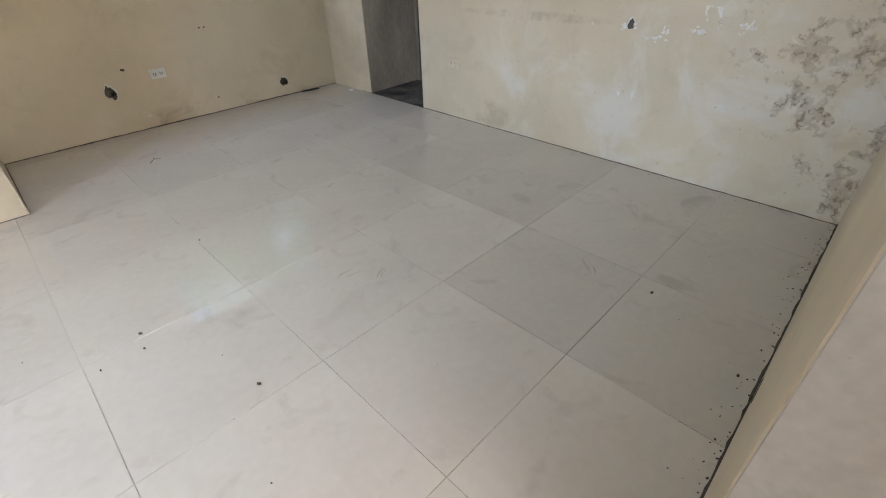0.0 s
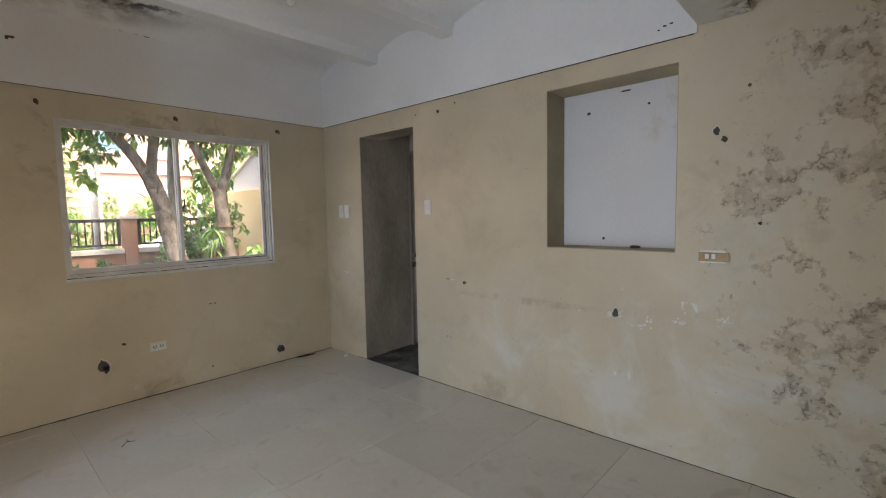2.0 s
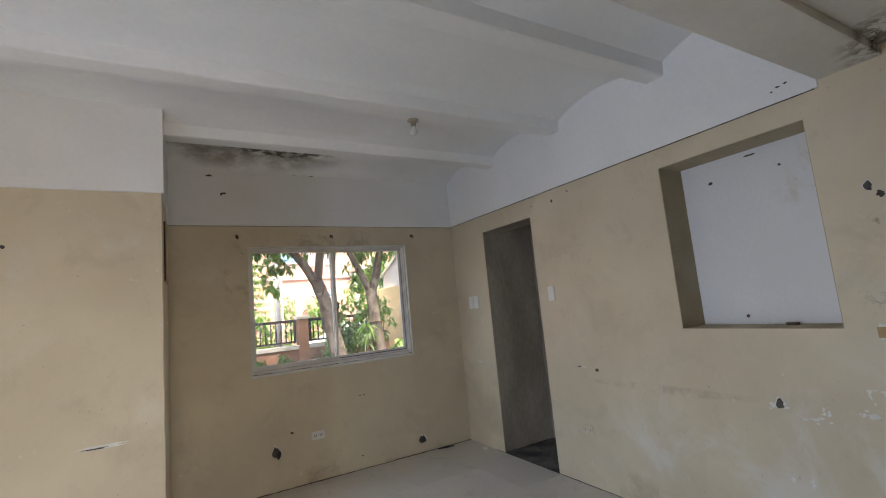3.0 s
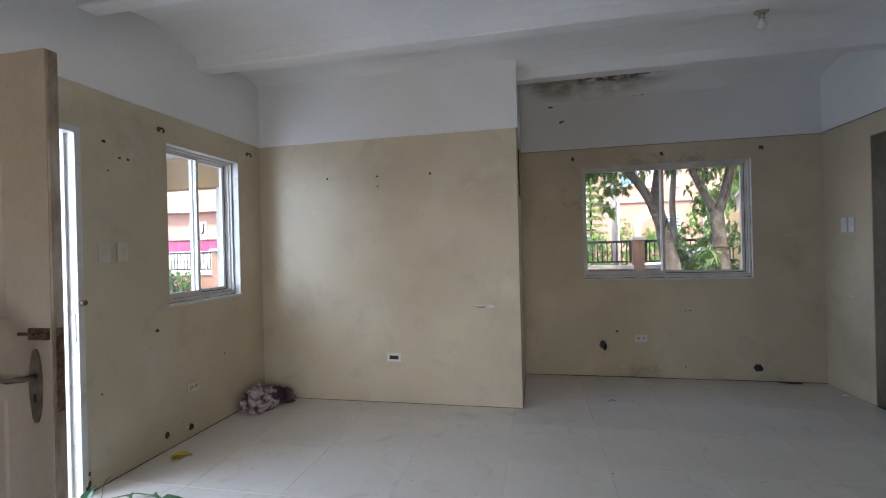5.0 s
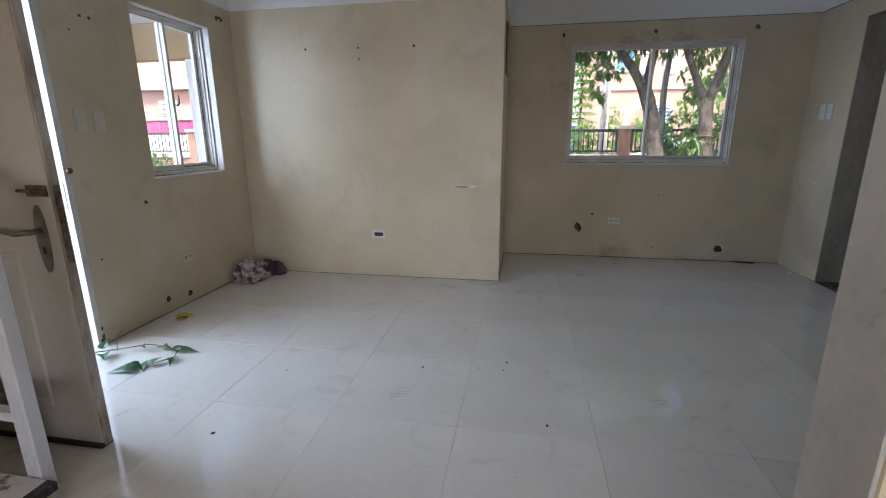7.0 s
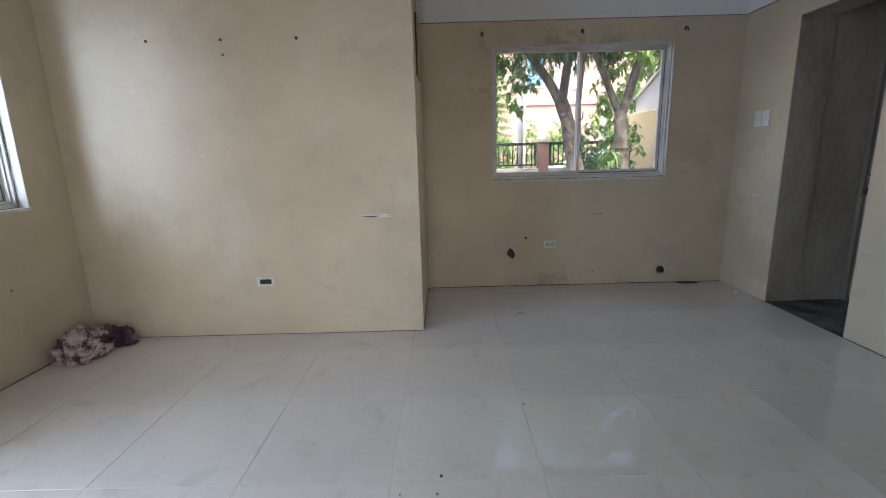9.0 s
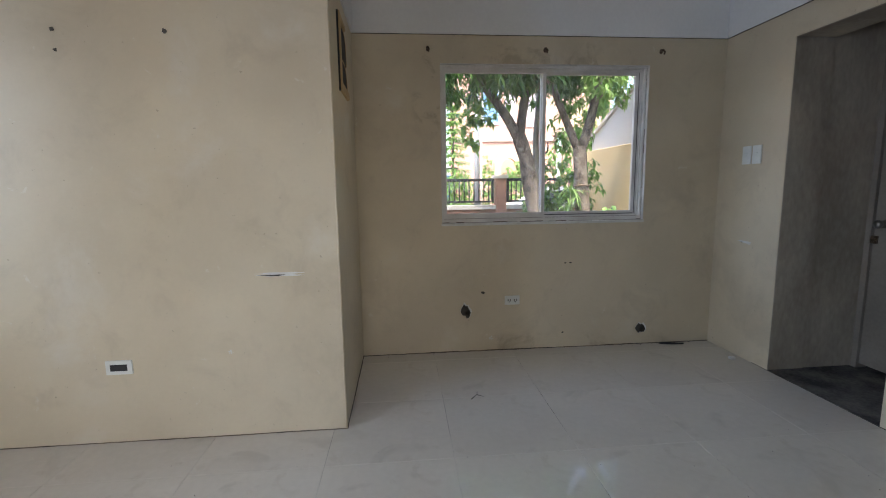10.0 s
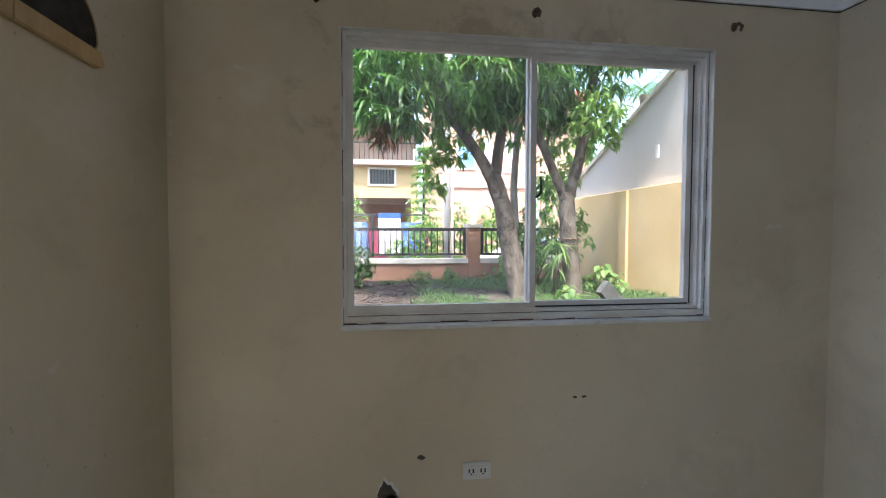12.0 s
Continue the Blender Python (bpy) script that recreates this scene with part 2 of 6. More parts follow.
edge_wood = shader("worn_door_edge", (0.20, 0.155, 0.11), (0.52, 0.48, 0.43), 9.0, 0.6, 0.2, 60, stretch=(1, 1, 0.3))
aluminium = shader("aluminium_frame", (0.60, 0.575, 0.53), (0.77, 0.75, 0.71), 6.0, 0.45, 0.04, 90)
rail_white = shader("white_steel_paint", (0.54, 0.54, 0.56), (0.64, 0.64, 0.66), 5.0, 0.35, 0.05, 70)
stain(rail_white, (0.40, 0.34, 0.26), 6.0, 0.55, 0.70, 0.55, warp=0.3)
stain(rail_white, (0.20, 0.15, 0.10), 30.0, 0.68, 0.72, 0.7)
black_iron = shader("black_iron", (0.012, 0.012, 0.014), (0.03, 0.03, 0.032), 9.0, 0.5, 0.1, 80)
brushed = shader("tarnished_steel", (0.22, 0.20, 0.18), (0.36, 0.34, 0.31), 20.0, 0.38, 0.05, 120, metal=0.9)
rust = shader("rusty_latch", (0.06, 0.035, 0.02), (0.22, 0.15, 0.10), 30.0, 0.7, 0.2, 120, metal=0.4)
plastic_white = shader("white_plastic", (0.70, 0.70, 0.66), (0.77, 0.77, 0.73), 8.0, 0.35, 0.0, 60)
plastic_cream = shader("cream_plastic", (0.60, 0.56, 0.46), (0.67, 0.63, 0.53), 8.0, 0.4, 0.0, 60)
slot_black = shader("socket_black", (0.01, 0.01, 0.01), (0.02, 0.02, 0.02), 8.0, 0.5, 0.0, 60)
tape_brown = shader("brown_tape", (0.33, 0.19, 0.06), (0.45, 0.28, 0.10), 14.0, 0.4, 0.1, 60)
ply = shader("yellowed_plywood", (0.44, 0.29, 0.13), (0.58, 0.41, 0.21), 6.0, 0.6, 0.1, 60, stretch=(1, 1, 0.2))
opening_shade = shader("dark_opening_shade", (0.02, 0.018, 0.016), (0.06, 0.05, 0.045), 20.0, 0.9, 0.2, 90)
granite = shader("dark_stair_nosing", (0.012, 0.012, 0.012), (0.035, 0.033, 0.03), 40.0, 0.25, 0.0, 90)
bulb_glass = shader("frosted_bulb", (0.75, 0.74, 0.70), (0.82, 0.81, 0.78), 8.0, 0.2, 0.0, 60)
bakelite = shader("old_bakelite", (0.33, 0.27, 0.19), (0.46, 0.40, 0.30), 20.0, 0.45, 0.1, 60)


def tile_material(name, low, high, vein, veined, rough):
    """Polished porcelain with faint veins, each tile a little different."""
    m = shader(name, low, high, 1.6, rough, 0.0, 30, rough_var=rough * 0.35)
    nt = m.node_tree
    N, L = nt.nodes, nt.links
    b = N["Principled BSDF"]
    old = b.inputs["Base Color"].links[0].from_socket
    b.inputs["IOR"].default_value = 1.46
    oi, tc = N.new("ShaderNodeObjectInfo"), N.new("ShaderNodeTexCoord")
    mv = N.new("ShaderNodeVectorMath")
    mv.operation = "MULTIPLY_ADD"
    mv.inputs[1].default_value = (9.0, 23.0, 5.0)
    cx = N.new("ShaderNodeCombineXYZ")
    for n in range(3):
        L.new(oi.outputs["Random"], cx.inputs[n])
    L.new(cx.outputs[0], mv.inputs[0])
    L.new(tc.outputs["Object"], mv.inputs[2])
    w = N.new("ShaderNodeTexNoise")
    w.inputs["Scale"].default_value, w.inputs["Detail"].default_value, w.inputs["Distortion"].default_value = 2.6, 7, 1.4
    L.new(mv.outputs[0], w.inputs["Vector"])
    mr = N.new("ShaderNodeMapRange")
    mr.inputs["From Min"].default_value, mr.inputs["From Max"].default_value = 0.60, 0.70
    mr.inputs["To Max"].default_value = veined
    L.new(w.outputs["Fac"], mr.inputs["Value"])
    mx = N.new("ShaderNodeMix")
    mx.data_type = "RGBA"
    L.new(mr.outputs[0], mx.inputs["Factor"])
    L.new(old, mx.inputs["A"])
    mx.inputs["B"].default_value = (*vein, 1)
    hv = N.new("ShaderNodeHueSaturation")
    m3 = N.new("ShaderNodeMapRange")
    m3.inputs["To Min"].default_value, m3.inputs["To Max"].default_value = 0.965, 1.02
    L.new(oi.outputs["Random"], m3.inputs["Value"])
    L.new(m3.outputs[0], hv.inputs["Value"])
    L.new(mx.outputs["Result"], hv.inputs["Color"])
    L.new(hv.outputs[0], b.inputs["Base Color"])
    return m


stain(bedding, (0.62, 0.59, 0.54), 1.2, 0.15, 0.35, 0.9, box=((-0.4, 2.0, 0.0), (1.9, 2.2, 1.0)), soft=0.15)
tile_mat = tile_material("cream_porcelain_tile", (0.645, 0.598, 0.525), (0.725, 0.677, 0.60), (0.43, 0.39, 0.335), 0.30, 0.024)
dusty_tile = tile_material("dusty_grey_porcelain_tile", (0.60, 0.558, 0.488), (0.68, 0.635, 0.56), (0.38, 0.34, 0.285), 0.42, 0.04)
for m_ in (tile_mat, dusty_tile):
    stain(m_, (0.30, 0.25, 0.19), 26.0, 0.70, 0.76, 0.6, warp=0.3)
    stain(m_, (0.52, 0.455, 0.37), 4.5, 0.58, 0.72, 0.35, warp=1.2, offset=(3, 5, 0))


def glass_material():
    m = bpy.data.materials.new("window_glass")
    m.use_nodes = True
    N, L = m.node_tree.nodes, m.node_tree.links
    N.remove(N["Principled BSDF"])
    t, g, mx, fr = N.new("ShaderNodeBsdfTransparent"), N.new("ShaderNodeBsdfGlossy"), N.new("ShaderNodeMixShader"), N.new("ShaderNodeLayerWeight")
    pw, ma = N.new("ShaderNodeMath"), N.new("ShaderNodeMath")
    pw.operation, ma.operation = "POWER", "MULTIPLY_ADD"
    pw.inputs[1].default_value, ma.inputs[1].default_value, ma.inputs[2].default_value = 5.0, 0.7, 0.025
    t.inputs[0].default_value = (0.96, 0.98, 0.97, 1)
    g.inputs["Roughness"].default_value = 0.03
    fr.inputs["Blend"].default_value = 0.5
    L.new(fr.outputs["Facing"], pw.inputs[0]), L.new(pw.outputs[0], ma.inputs[0])
    L.new(ma.outputs[0], mx.inputs[0]), L.new(t.outputs[0], mx.inputs[1]), L.new(g.outputs[0], mx.inputs[2])
    # a thin film of dust that scatters daylight
    dust, veil = N.new("ShaderNodeBsdfTranslucent"), N.new("ShaderNodeMixShader")
    nz, mr, tc = N.new("ShaderNodeTexNoise"), N.new("ShaderNodeMapRange"), N.new("ShaderNodeTexCoord")
    nz.inputs["Scale"].default_value, nz.inputs["Detail"].default_value = 2.5, 5
    mr.inputs["From Min"].default_value, mr.inputs["From Max"].default_value = 0.35, 0.65
    mr.inputs["To Min"].default_value, mr.inputs["To Max"].default_value = 0.010, 0.042
    L.new(tc.outputs["Object"], nz.inputs["Vector"]), L.new(nz.outputs["Fac"], mr.inputs["Value"]), L.new(mr.outputs[0], veil.inputs[0])
    dust.inputs[0].default_value = (0.8, 0.8, 0.78, 1)
    L.new(mx.outputs[0], veil.inputs[1]), L.new(dust.outputs[0], veil.inputs[2])
    L.new(veil.outputs[0], N["Material Output"].inputs[0])
    return m


glass = glass_material()


# ---------- mesh tools ----------
def box(bm, x0, x1, y0, y1, z0, z1, m=None):
    vs = [bm.verts.new((m @ Vector(p)) if m else p) for p in ((x0, y0, z0), (x1, y0, z0), (x1, y1, z0), (x0, y1, z0), (x0, y0, z1), (x1, y0, z1), (x1, y1, z1), (x0, y1, z1))]
    for f in ((0, 3, 2, 1), (4, 5, 6, 7), (0, 1, 5, 4), (1, 2, 6, 5), (2, 3, 7, 6), (3, 0, 4, 7)):
        bm.faces.new([vs[i] for i in f])
    return bm


def soft_box(x0, x1, y0, y1, z0, z1, r=0.003, seg=1, m=None):
    bm = box(bmesh.new(), x0, x1, y0, y1, z0, z1, m)
    bmesh.ops.bevel(bm, geom=bm.edges[:], offset=r, segments=seg, affect="EDGES", profile=0.7)
    return bm


def vox(xs, ys, zs, solid):
    """The outer skin of a block of cells, of which solid(x, y, z) tells by its middle whether a cell is filled."""
    bm = bmesh.new()
    verts = {}

    def v(i, j, k):
        if (i, j, k) not in verts:
            verts[i, j, k] = bm.verts.new((xs[i], ys[j], zs[k]))
        return verts[i, j, k]

    nx, ny, nz = len(xs) - 1, len(ys) - 1, len(zs) - 1

    def full(i, j, k):
        if not (0 <= i < nx and 0 <= j < ny and 0 <= k < nz):
            return False
        return solid((xs[i] + xs[i + 1]) / 2, (ys[j] + ys[j + 1]) / 2, (zs[k] + zs[k + 1]) / 2)

    for i in range(nx):
        for j in range(ny):
            for k in range(nz):
                if not full(i, j, k):
                    continue
                I, J, K = i + 1, j + 1, k + 1
                for d, q in (((-1, 0, 0), ((i, j, k), (i, j, K), (i, J, K), (i, J, k))), ((1, 0, 0), ((I, j, k), (I, J, k), (I, J, K), (I, j, K))),
                             ((0, -1, 0), ((i, j, k), (I, j, k), (I, j, K), (i, j, K))), ((0, 1, 0), ((i, J, k), (i, J, K), (I, J, K), (I, J, k))),
                             ((0, 0, -1), ((i, j, k), (i, J, k), (I, J, k), (I, j, k))), ((0, 0, 1), ((i, j, K), (I, j, K), (I, J, K), (i, J, K)))):
                    if not full(i + d[0], j + d[1], k + d[2]):
                        bm.faces.new([v(*p) for p in q])
    return bm


def tube(bm, pts, radii, sides=8, caps=True, wobble=0.0):
    """A round bar along pts; radii: one for all, or one each."""
    pts = [Vector(p) for p in pts]
    if not isinstance(radii, (list, tuple)):
        radii = [radii] * len(pts)
    rings, side = [], None
    for n, p in enumerate(pts):
        way = (pts[min(n + 1, len(pts) - 1)] - pts[max(n - 1, 0)]).normalized()
        if side is None:
            side = way.orthogonal().normalized()
        side = (side - way * side.dot(way)).normalized()
        up = way.cross(side)
        ring = []
        for s in range(sides):
            a = 2 * math.pi * s / sides
            r = radii[n] * (1 + wobble * (random.random() - 0.5))
            ring.append(bm.verts.new(p + r * (math.cos(a) * side + math.sin(a) * up)))
        rings.append(ring)
    for a, b in zip(rings, rings[1:]):
        for s in range(sides):
            f = bm.faces.new((a[s], a[(s + 1) % sides], b[(s + 1) % sides], b[s]))
            f.smooth = True
    if caps:
        bm.faces.new(rings[0][::-1]), bm.faces.new(rings[-1])
    return bm


def lathe(bm, profile, m, sides=20):
    """Turns (radius, height) pairs round the z axis of m."""
    rings = [[bm.verts.new(m @ Vector((r * math.cos(2 * math.pi * s / sides), r * math.sin(2 * math.pi * s / sides), h))) for s in range(sides)] for r, h in profile]
    for a, b in zip(rings, rings[1:]):
        for s in range(sides):
            f = bm.faces.new((a[s], a[(s + 1) % sides], b[(s + 1) % sides], b[s]))
            f.smooth = True
    bm.faces.new(rings[0][::-1]), bm.faces.new(rings[-1])
    return bm


def mesh_of(name, bm, material):
    me = bpy.data.meshes.new(name)
    bmesh.ops.recalc_face_normals(bm, faces=bm.faces[:])
    bm.to_mesh(me)
    bm.free()
    me.materials.append(material)
    return me


def part(name, bm, material, parent=None, label=""):
    """Links a bmesh as one mesh object, under a thing or a part."""
    ob = new(name, bm if isinstance(bm, bpy.types.Mesh) else mesh_of(name, bm, material))
    if parent:
        ob.parent = parent
        ob.matrix_parent_inverse = Matrix.Translation(-parent.matrix_basis.translation) if parent.parent is None and parent.type == "EMPTY" else Matrix.Identity(4)
    if label:
        ob["label"] = label
    return ob


def thing(name, label, category, at=(0, 0, 0), group="", kind=""):
    """An Empty at the thing's base; its parts are given in world places."""
    ob = new(name)
    ob.location = at
    ob.empty_display_size = 0.05
    return tagged(ob, label, category, group, kind)


def blob_outline(cx, cy, rx, ry, n=14, rag=0.35, seed=1):
    rnd = random.Random(seed)
    return [(cx + rx * (1 - rag * rnd.random()) * math.cos(2 * math.pi * i / n), cy + ry * (1 - rag * rnd.random()) * math.sin(2 * math.pi * i / n)) for i in range(n)]


def slab_from(outline, place, depth):
    """A thin ragged plate; place(u, v, d) gives the world place."""
    bm = bmesh.new()
    front = [bm.verts.new(place(u, v, depth)) for u, v in outline]
    back = [bm.verts.new(place(u, v, -0.004)) for u, v in outline]
    bm.faces.new(front)
    n = len(front)
    for i in range(n):
        bm.faces.new((front[i], back[i], back[(i + 1) % n], front[(i + 1) % n]))
    return bm


# ---------- the shell of the house ----------
TRIM, TOP = 2.31, 3.10
XE, YN, YP, XP, XW = 3.405, 4.765, 3.737, 0.66, -1.70     # east, north, projecting wall, its corner, west
YB, YF = 0.500, 0.375                                      # the short partition


def structure(name, bm, material, label, category):
    return tagged(part(name, bm, material), label, category, kind="structure")


WX0, WX1, WZ0, WZ1 = 1.268, 2.814, 0.985, 2.118
wall_north = structure("wall_north", vox((0.51, XP, WX0, WX1, XE + 0.26), (YN, YN + 0.2), (-0.1, WZ0, WZ1, TOP), lambda x, y, z: not (WX0 < x < WX1 and WZ0 < z < WZ1)), paint_cream,
                       "cream painted plaster wall with a sliding window and chips", "wall")
structure("wall_projection_side", vox((XP - 0.15, XP), (YP + 0.15, YN), (-0.1, TOP), lambda x, y, z: True), paint_cream, "cream painted side of the projecting wall", "wall")
wall_proj = structure("wall_projection", vox((XW, XP), (YP, YP + 0.15), (-0.1, TOP), lambda x, y, z: True), paint_cream, "cream painted projecting plaster wall", "wall")
LY0, LY1, LZ0, LZ1 = 2.660, 3.432, 0.985, 2.118
DY0, DY1, DZ1 = 1.20, 2.055, 2.065
wall_west = structure("wall_west", vox((XW - 0.16, XW), (-2.6, DY0, DY1, LY0, LY1, YP + 0.15), (-0.1, 0.0, LZ0, DZ1, LZ1, TOP),
                                       lambda x, y, z: not ((DY0 < y < DY1 and 0 < z < DZ1) or (LY0 < y < LY1 and LZ0 < z < LZ1))), paint_cream,
                      "cream painted wall with entrance door and small window", "wall")
GY0, GY1, GZ1 = 3.435, 4.165, 2.14
NY0, NY1, NZ0, NZ1 = 1.398, 2.184, 1.17, 2.185
wall_east = structure("wall_east", vox((XE, XE + 0.245, XE + 0.26), (-2.6, NY0, NY1, GY0, GY1, YN), (-0.1, 0.0, NZ0, GZ1, NZ1, TOP),
                                       lambda x, y, z: not ((GY0 < y < GY1 and 0 < z < GZ1) or (NY0 < y < NY1 and NZ0 < z < NZ1 and x < XE + 0.245))), paint_damp,
                      "cream painted wall with mould stains, niche and doorway", "wall")
structure("wall_projection_back", soft_box(XW - 0.16, 0.509, YP + 0.152, YN + 0.2, -0.15, TOP, 0.002), paint_white, "white outer side of the projecting wall", "wall")
# thin grey slab: the end face's shade is put into its colour
structure("partition_end", soft_box(1.239, 1.245, YF + 0.004, YB - 0.004, 0.0, 2.36, 0.001), shade_grey, "grey slab painting shade on the partition end, with dirt marks", "wall")
structure("partition_slot", soft_box(1.93, 2.04, YB - 0.001, YB + 0.002, 0.07, 0.085, 0.0005), cement, "narrow dark slot low in the partition", "wall")
structure("partition", soft_box(1.245, XE, YF, YB, 0.0, 2.36, 0.006, 2), paint_cream, "short cream painted partition wall with worn end", "wall")
# unseen wall closing the hall; its window opening is added to admit sky light
structure("wall_south", vox((XW, -0.3, 2.1, XE), (-2.75, -2.6), (-0.1, 0.7, 2.05, TOP), lambda x, y, z: not (-0.3 < x < 2.1 and 0.7 < z < 2.05)), paint_cream, "unseen cream wall of the hall with an added light opening", "wall")
# white upper band of the walls, a finger proud of the cream
structure("upper_wall_north", vox((XP, XE), (YN - 0.012, YN), (TRIM, 2.93), lambda x, y, z: True), paint_white, "white painted upper band of wall", "wall")
structure("upper_wall_east", vox((XE - 0.012, XE), (1.315, YN - 0.012), (TRIM, 2.97), lambda x, y, z: True), paint_white, "white painted upper band of wall", "wall")
structure("upper_wall_projection", vox((XW, XP + 0.012), (YP - 0.012, YP), (TRIM, 2.93), lambda x, y, z: True), paint_white, "white painted upper band of wall", "wall")
structure("upper_wall_projection_side", vox((XP, XP + 0.012), (YP, YN - 0.012), (TRIM, 2.93), lambda x, y, z: True), paint_white, "white painted upper band of wall", "wall")
structure("upper_wall_west", vox((XW, XW + 0.012), (1.315, YP - 0.012), (TRIM, 2.97), lambda x, y, z: True), paint_white, "white painted upper band of wall", "wall")
tagged(part("niche_back", soft_box(XE + 0.236, XE + 0.245, NY0, NY1, NZ0, NZ1, 0.001), niche_board), "white board closing the wall niche", "wall", kind="structure")
structure("niche_lining", vox((XE + 0.002, XE + 0.235), (NY0, NY0 + 0.004, NY1 - 0.004, NY1), (NZ0, NZ0 + 0.004, NZ1 - 0.004, NZ1),
                              lambda x, y, z: not (NY0 + 0.004 < y < NY1 - 0.004 and NZ0 + 0.004 < z < NZ1 - 0.004)), shader("niche_reveal_plaster", (0.36, 0.30, 0.20), (0.48, 0.41, 0.28), 2.5, 0.7, 0.2, 50),
          "bare plaster reveal of the niche", "wall")
# bare cement lining of the doorway and the small lobby behind it
structure("doorway_lining", vox((XE + 0.004, XE + 0.258), (GY0 - 0.0, GY0 + 0.004, GY1 - 0.004, GY1), (0.0, GZ1 - 0.004, GZ1), lambda x, y, z: not (GY0 + 0.004 < y < GY1 - 0.004 and z < GZ1 - 0.004)), raw_plaster,
          "bare cement lining of the doorway", "wall")
structure("lobby_wall", vox((3.667, 4.06, 4.12, 4.20), (2.30, 2.40, 3.32, 4.168, 4.170, 4.35), (-0.1, 0.0, 2.06, 2.5, 2.6),
                            lambda x, y, z: z > 2.5 or x > 4.12 or (x > 4.06 and not (3.32 < y < 4.168 and 0 < z < 2.06)) or y > 4.17 or y < 2.4), raw_plaster, "bare cement lobby walls", "wall")

# dark strips: painted shadow with dirt under white band, dirty joint at wall feet
def ragged_strip(name, a, c, out, z0, low, high, label, sd, depth=0.003, down=False):
    rnd_ = random.Random(sd)
    a, c, out = Vector(a), Vector(c), Vector(out)
    n = max(8, int((c - a).length / 0.035))
    bm_ = bmesh.new()
    rows_ = []
    for i in range(n + 1):
        p = a + (c - a) * i / n
        h = low + (high - low) * max(0.0, noise.noise(p * 2.3 + Vector((sd, 0, 0))) + 0.35) + rnd_.uniform(0, low)
        d = depth * rnd_.uniform(0.6, 1.4)
        rows_.append([bm_.verts.new(q) for q in (p + Vector((0, 0, z0)), p + out * d + Vector((0, 0, z0)), p + out * d * 0.8 + Vector((0, 0, z0 + h)), p + Vector((0, 0, z0 + h)))])
    for r, s in zip(rows_, rows_[1:]):
        for i in range(4):
            bm_.faces.new((r[i], r[(i + 1) % 4], s[(i + 1) % 4], s[i]))
    bm_.faces.new(rows_[0]), bm_.faces.new(rows_[-1][::-1])
    return structure(name, bm_, cement, label, "trim")


ragged_strip("trim_shade_north", (XP, YN, 0), (XE, YN, 0), (0, -1, 0), TRIM - 0.003, 0.0014, 0.002, "dark strip painting shadow and dirt under the white band", 1, 0.006)
ragged_strip("trim_shade_east", (XE, 1.33, 0), (XE, YN, 0), (-1, 0, 0), TRIM - 0.003, 0.0014, 0.002, "dark strip painting shadow and dirt under the white band", 2, 0.008)
ragged_strip("joint_north", (XP, YN, 0), (XE, YN, 0), (0, -1, 0), 0.0, 0.0012, 0.008, "dirty dark joint at the wall foot", 3, 0.006)
ragged_strip("joint_east", (XE, YB, 0), (XE, GY0, 0), (-1, 0, 0), 0.0, 0.0008, 0.005, "dirty dark joint at the wall foot", 4, 0.005)
ragged_strip("joint_partition", (1.5, YB, 0), (XE, YB, 0), (0, 1, 0), 0.0, 0.001, 0.010, "dirty dark joint at the wall foot", 5, 0.007)
ragged_strip("joint_projection", (XW, YP, 0), (XP, YP, 0), (0, -1, 0), 0.0, 0.0015, 0.004, "dirty joint at the wall foot", 6, 0.003)
ragged_strip("joint_west", (XW, DY1, 0), (XW, YP, 0), (1, 0, 0), 0.0, 0.002, 0.006, "dirty joint at the wall foot", 7, 0.004)
ragged_strip("joint_side", (XP, YP, 0), (XP, YN, 0), (1, 0, 0), 0.0, 0.002, 0.007, "dirty joint at the wall foot", 8, 0.004)

# ceiling: shallow vaults between small beams
profile = []


def vault(y0, y1, z_edge, rise, n=10):
    for i in range(n + 1):
        s = i / n
        profile.append((y0 + (y1 - y0) * s, z_edge + rise * (1 - (2 * s - 1) ** 2)))


BEAM_Z = 2.742
vault(1.315, 2.035, 2.83, 0.085)
for y0, y1, y2 in ((2.035, 2.18, 2.955), (2.955, 3.10, 3.84), (3.84, 3.985, 4.765)):
    profile.extend(((y0 + 0.008, BEAM_Z + 0.006), (y0 + 0.018, BEAM_Z), (y1 - 0.018, BEAM_Z), (y1 - 0.008, BEAM_Z + 0.006)))
    vault(y1, y2, 2.825 if y2 < 4 else 2.80, 0.08 if y2 < 4 else 0.10)
bm = bmesh.new()
low = [[bm.verts.new((x, y, z)) for y, z in profile] for x in (XW, XE)]
high = [[bm.verts.new((x, y, TOP)) for y, z in (profile[0], profile[-1])] for x in (XW, XE)]
for i in range(len(profile) - 1):
    f = bm.faces.new((low[0][i], low[0][i + 1], low[1][i + 1], low[1][i]))
for s in (0, 1):
    bm.faces.new(low[s] + high[s][::-1])
bm.faces.new((high[0][0], high[0][1], high[1][1], high[1][0]))
bm.faces.new((low[0][0], low[1][0], high[1][0], high[0][0]))
bm.faces.new((low[0][-1], low[1][-1], high[1][1], high[0][1]))
structure("ceiling", bm, paint_ceiling, "white vaulted ceiling between shallow beams, stained by damp", "ceiling")
structure("ceiling_hall", soft_box(XW, XE, -2.6, 1.08, 2.385, 2.6, 0.002), paint_soffit, "low flat white ceiling with mould", "ceiling")
structure("ceiling_beam", soft_box(XW, XE, 1.08, 1.315, 2.345, TOP, 0.01, 2), paint_soffit, "deep white painted concrete beam", "beam")
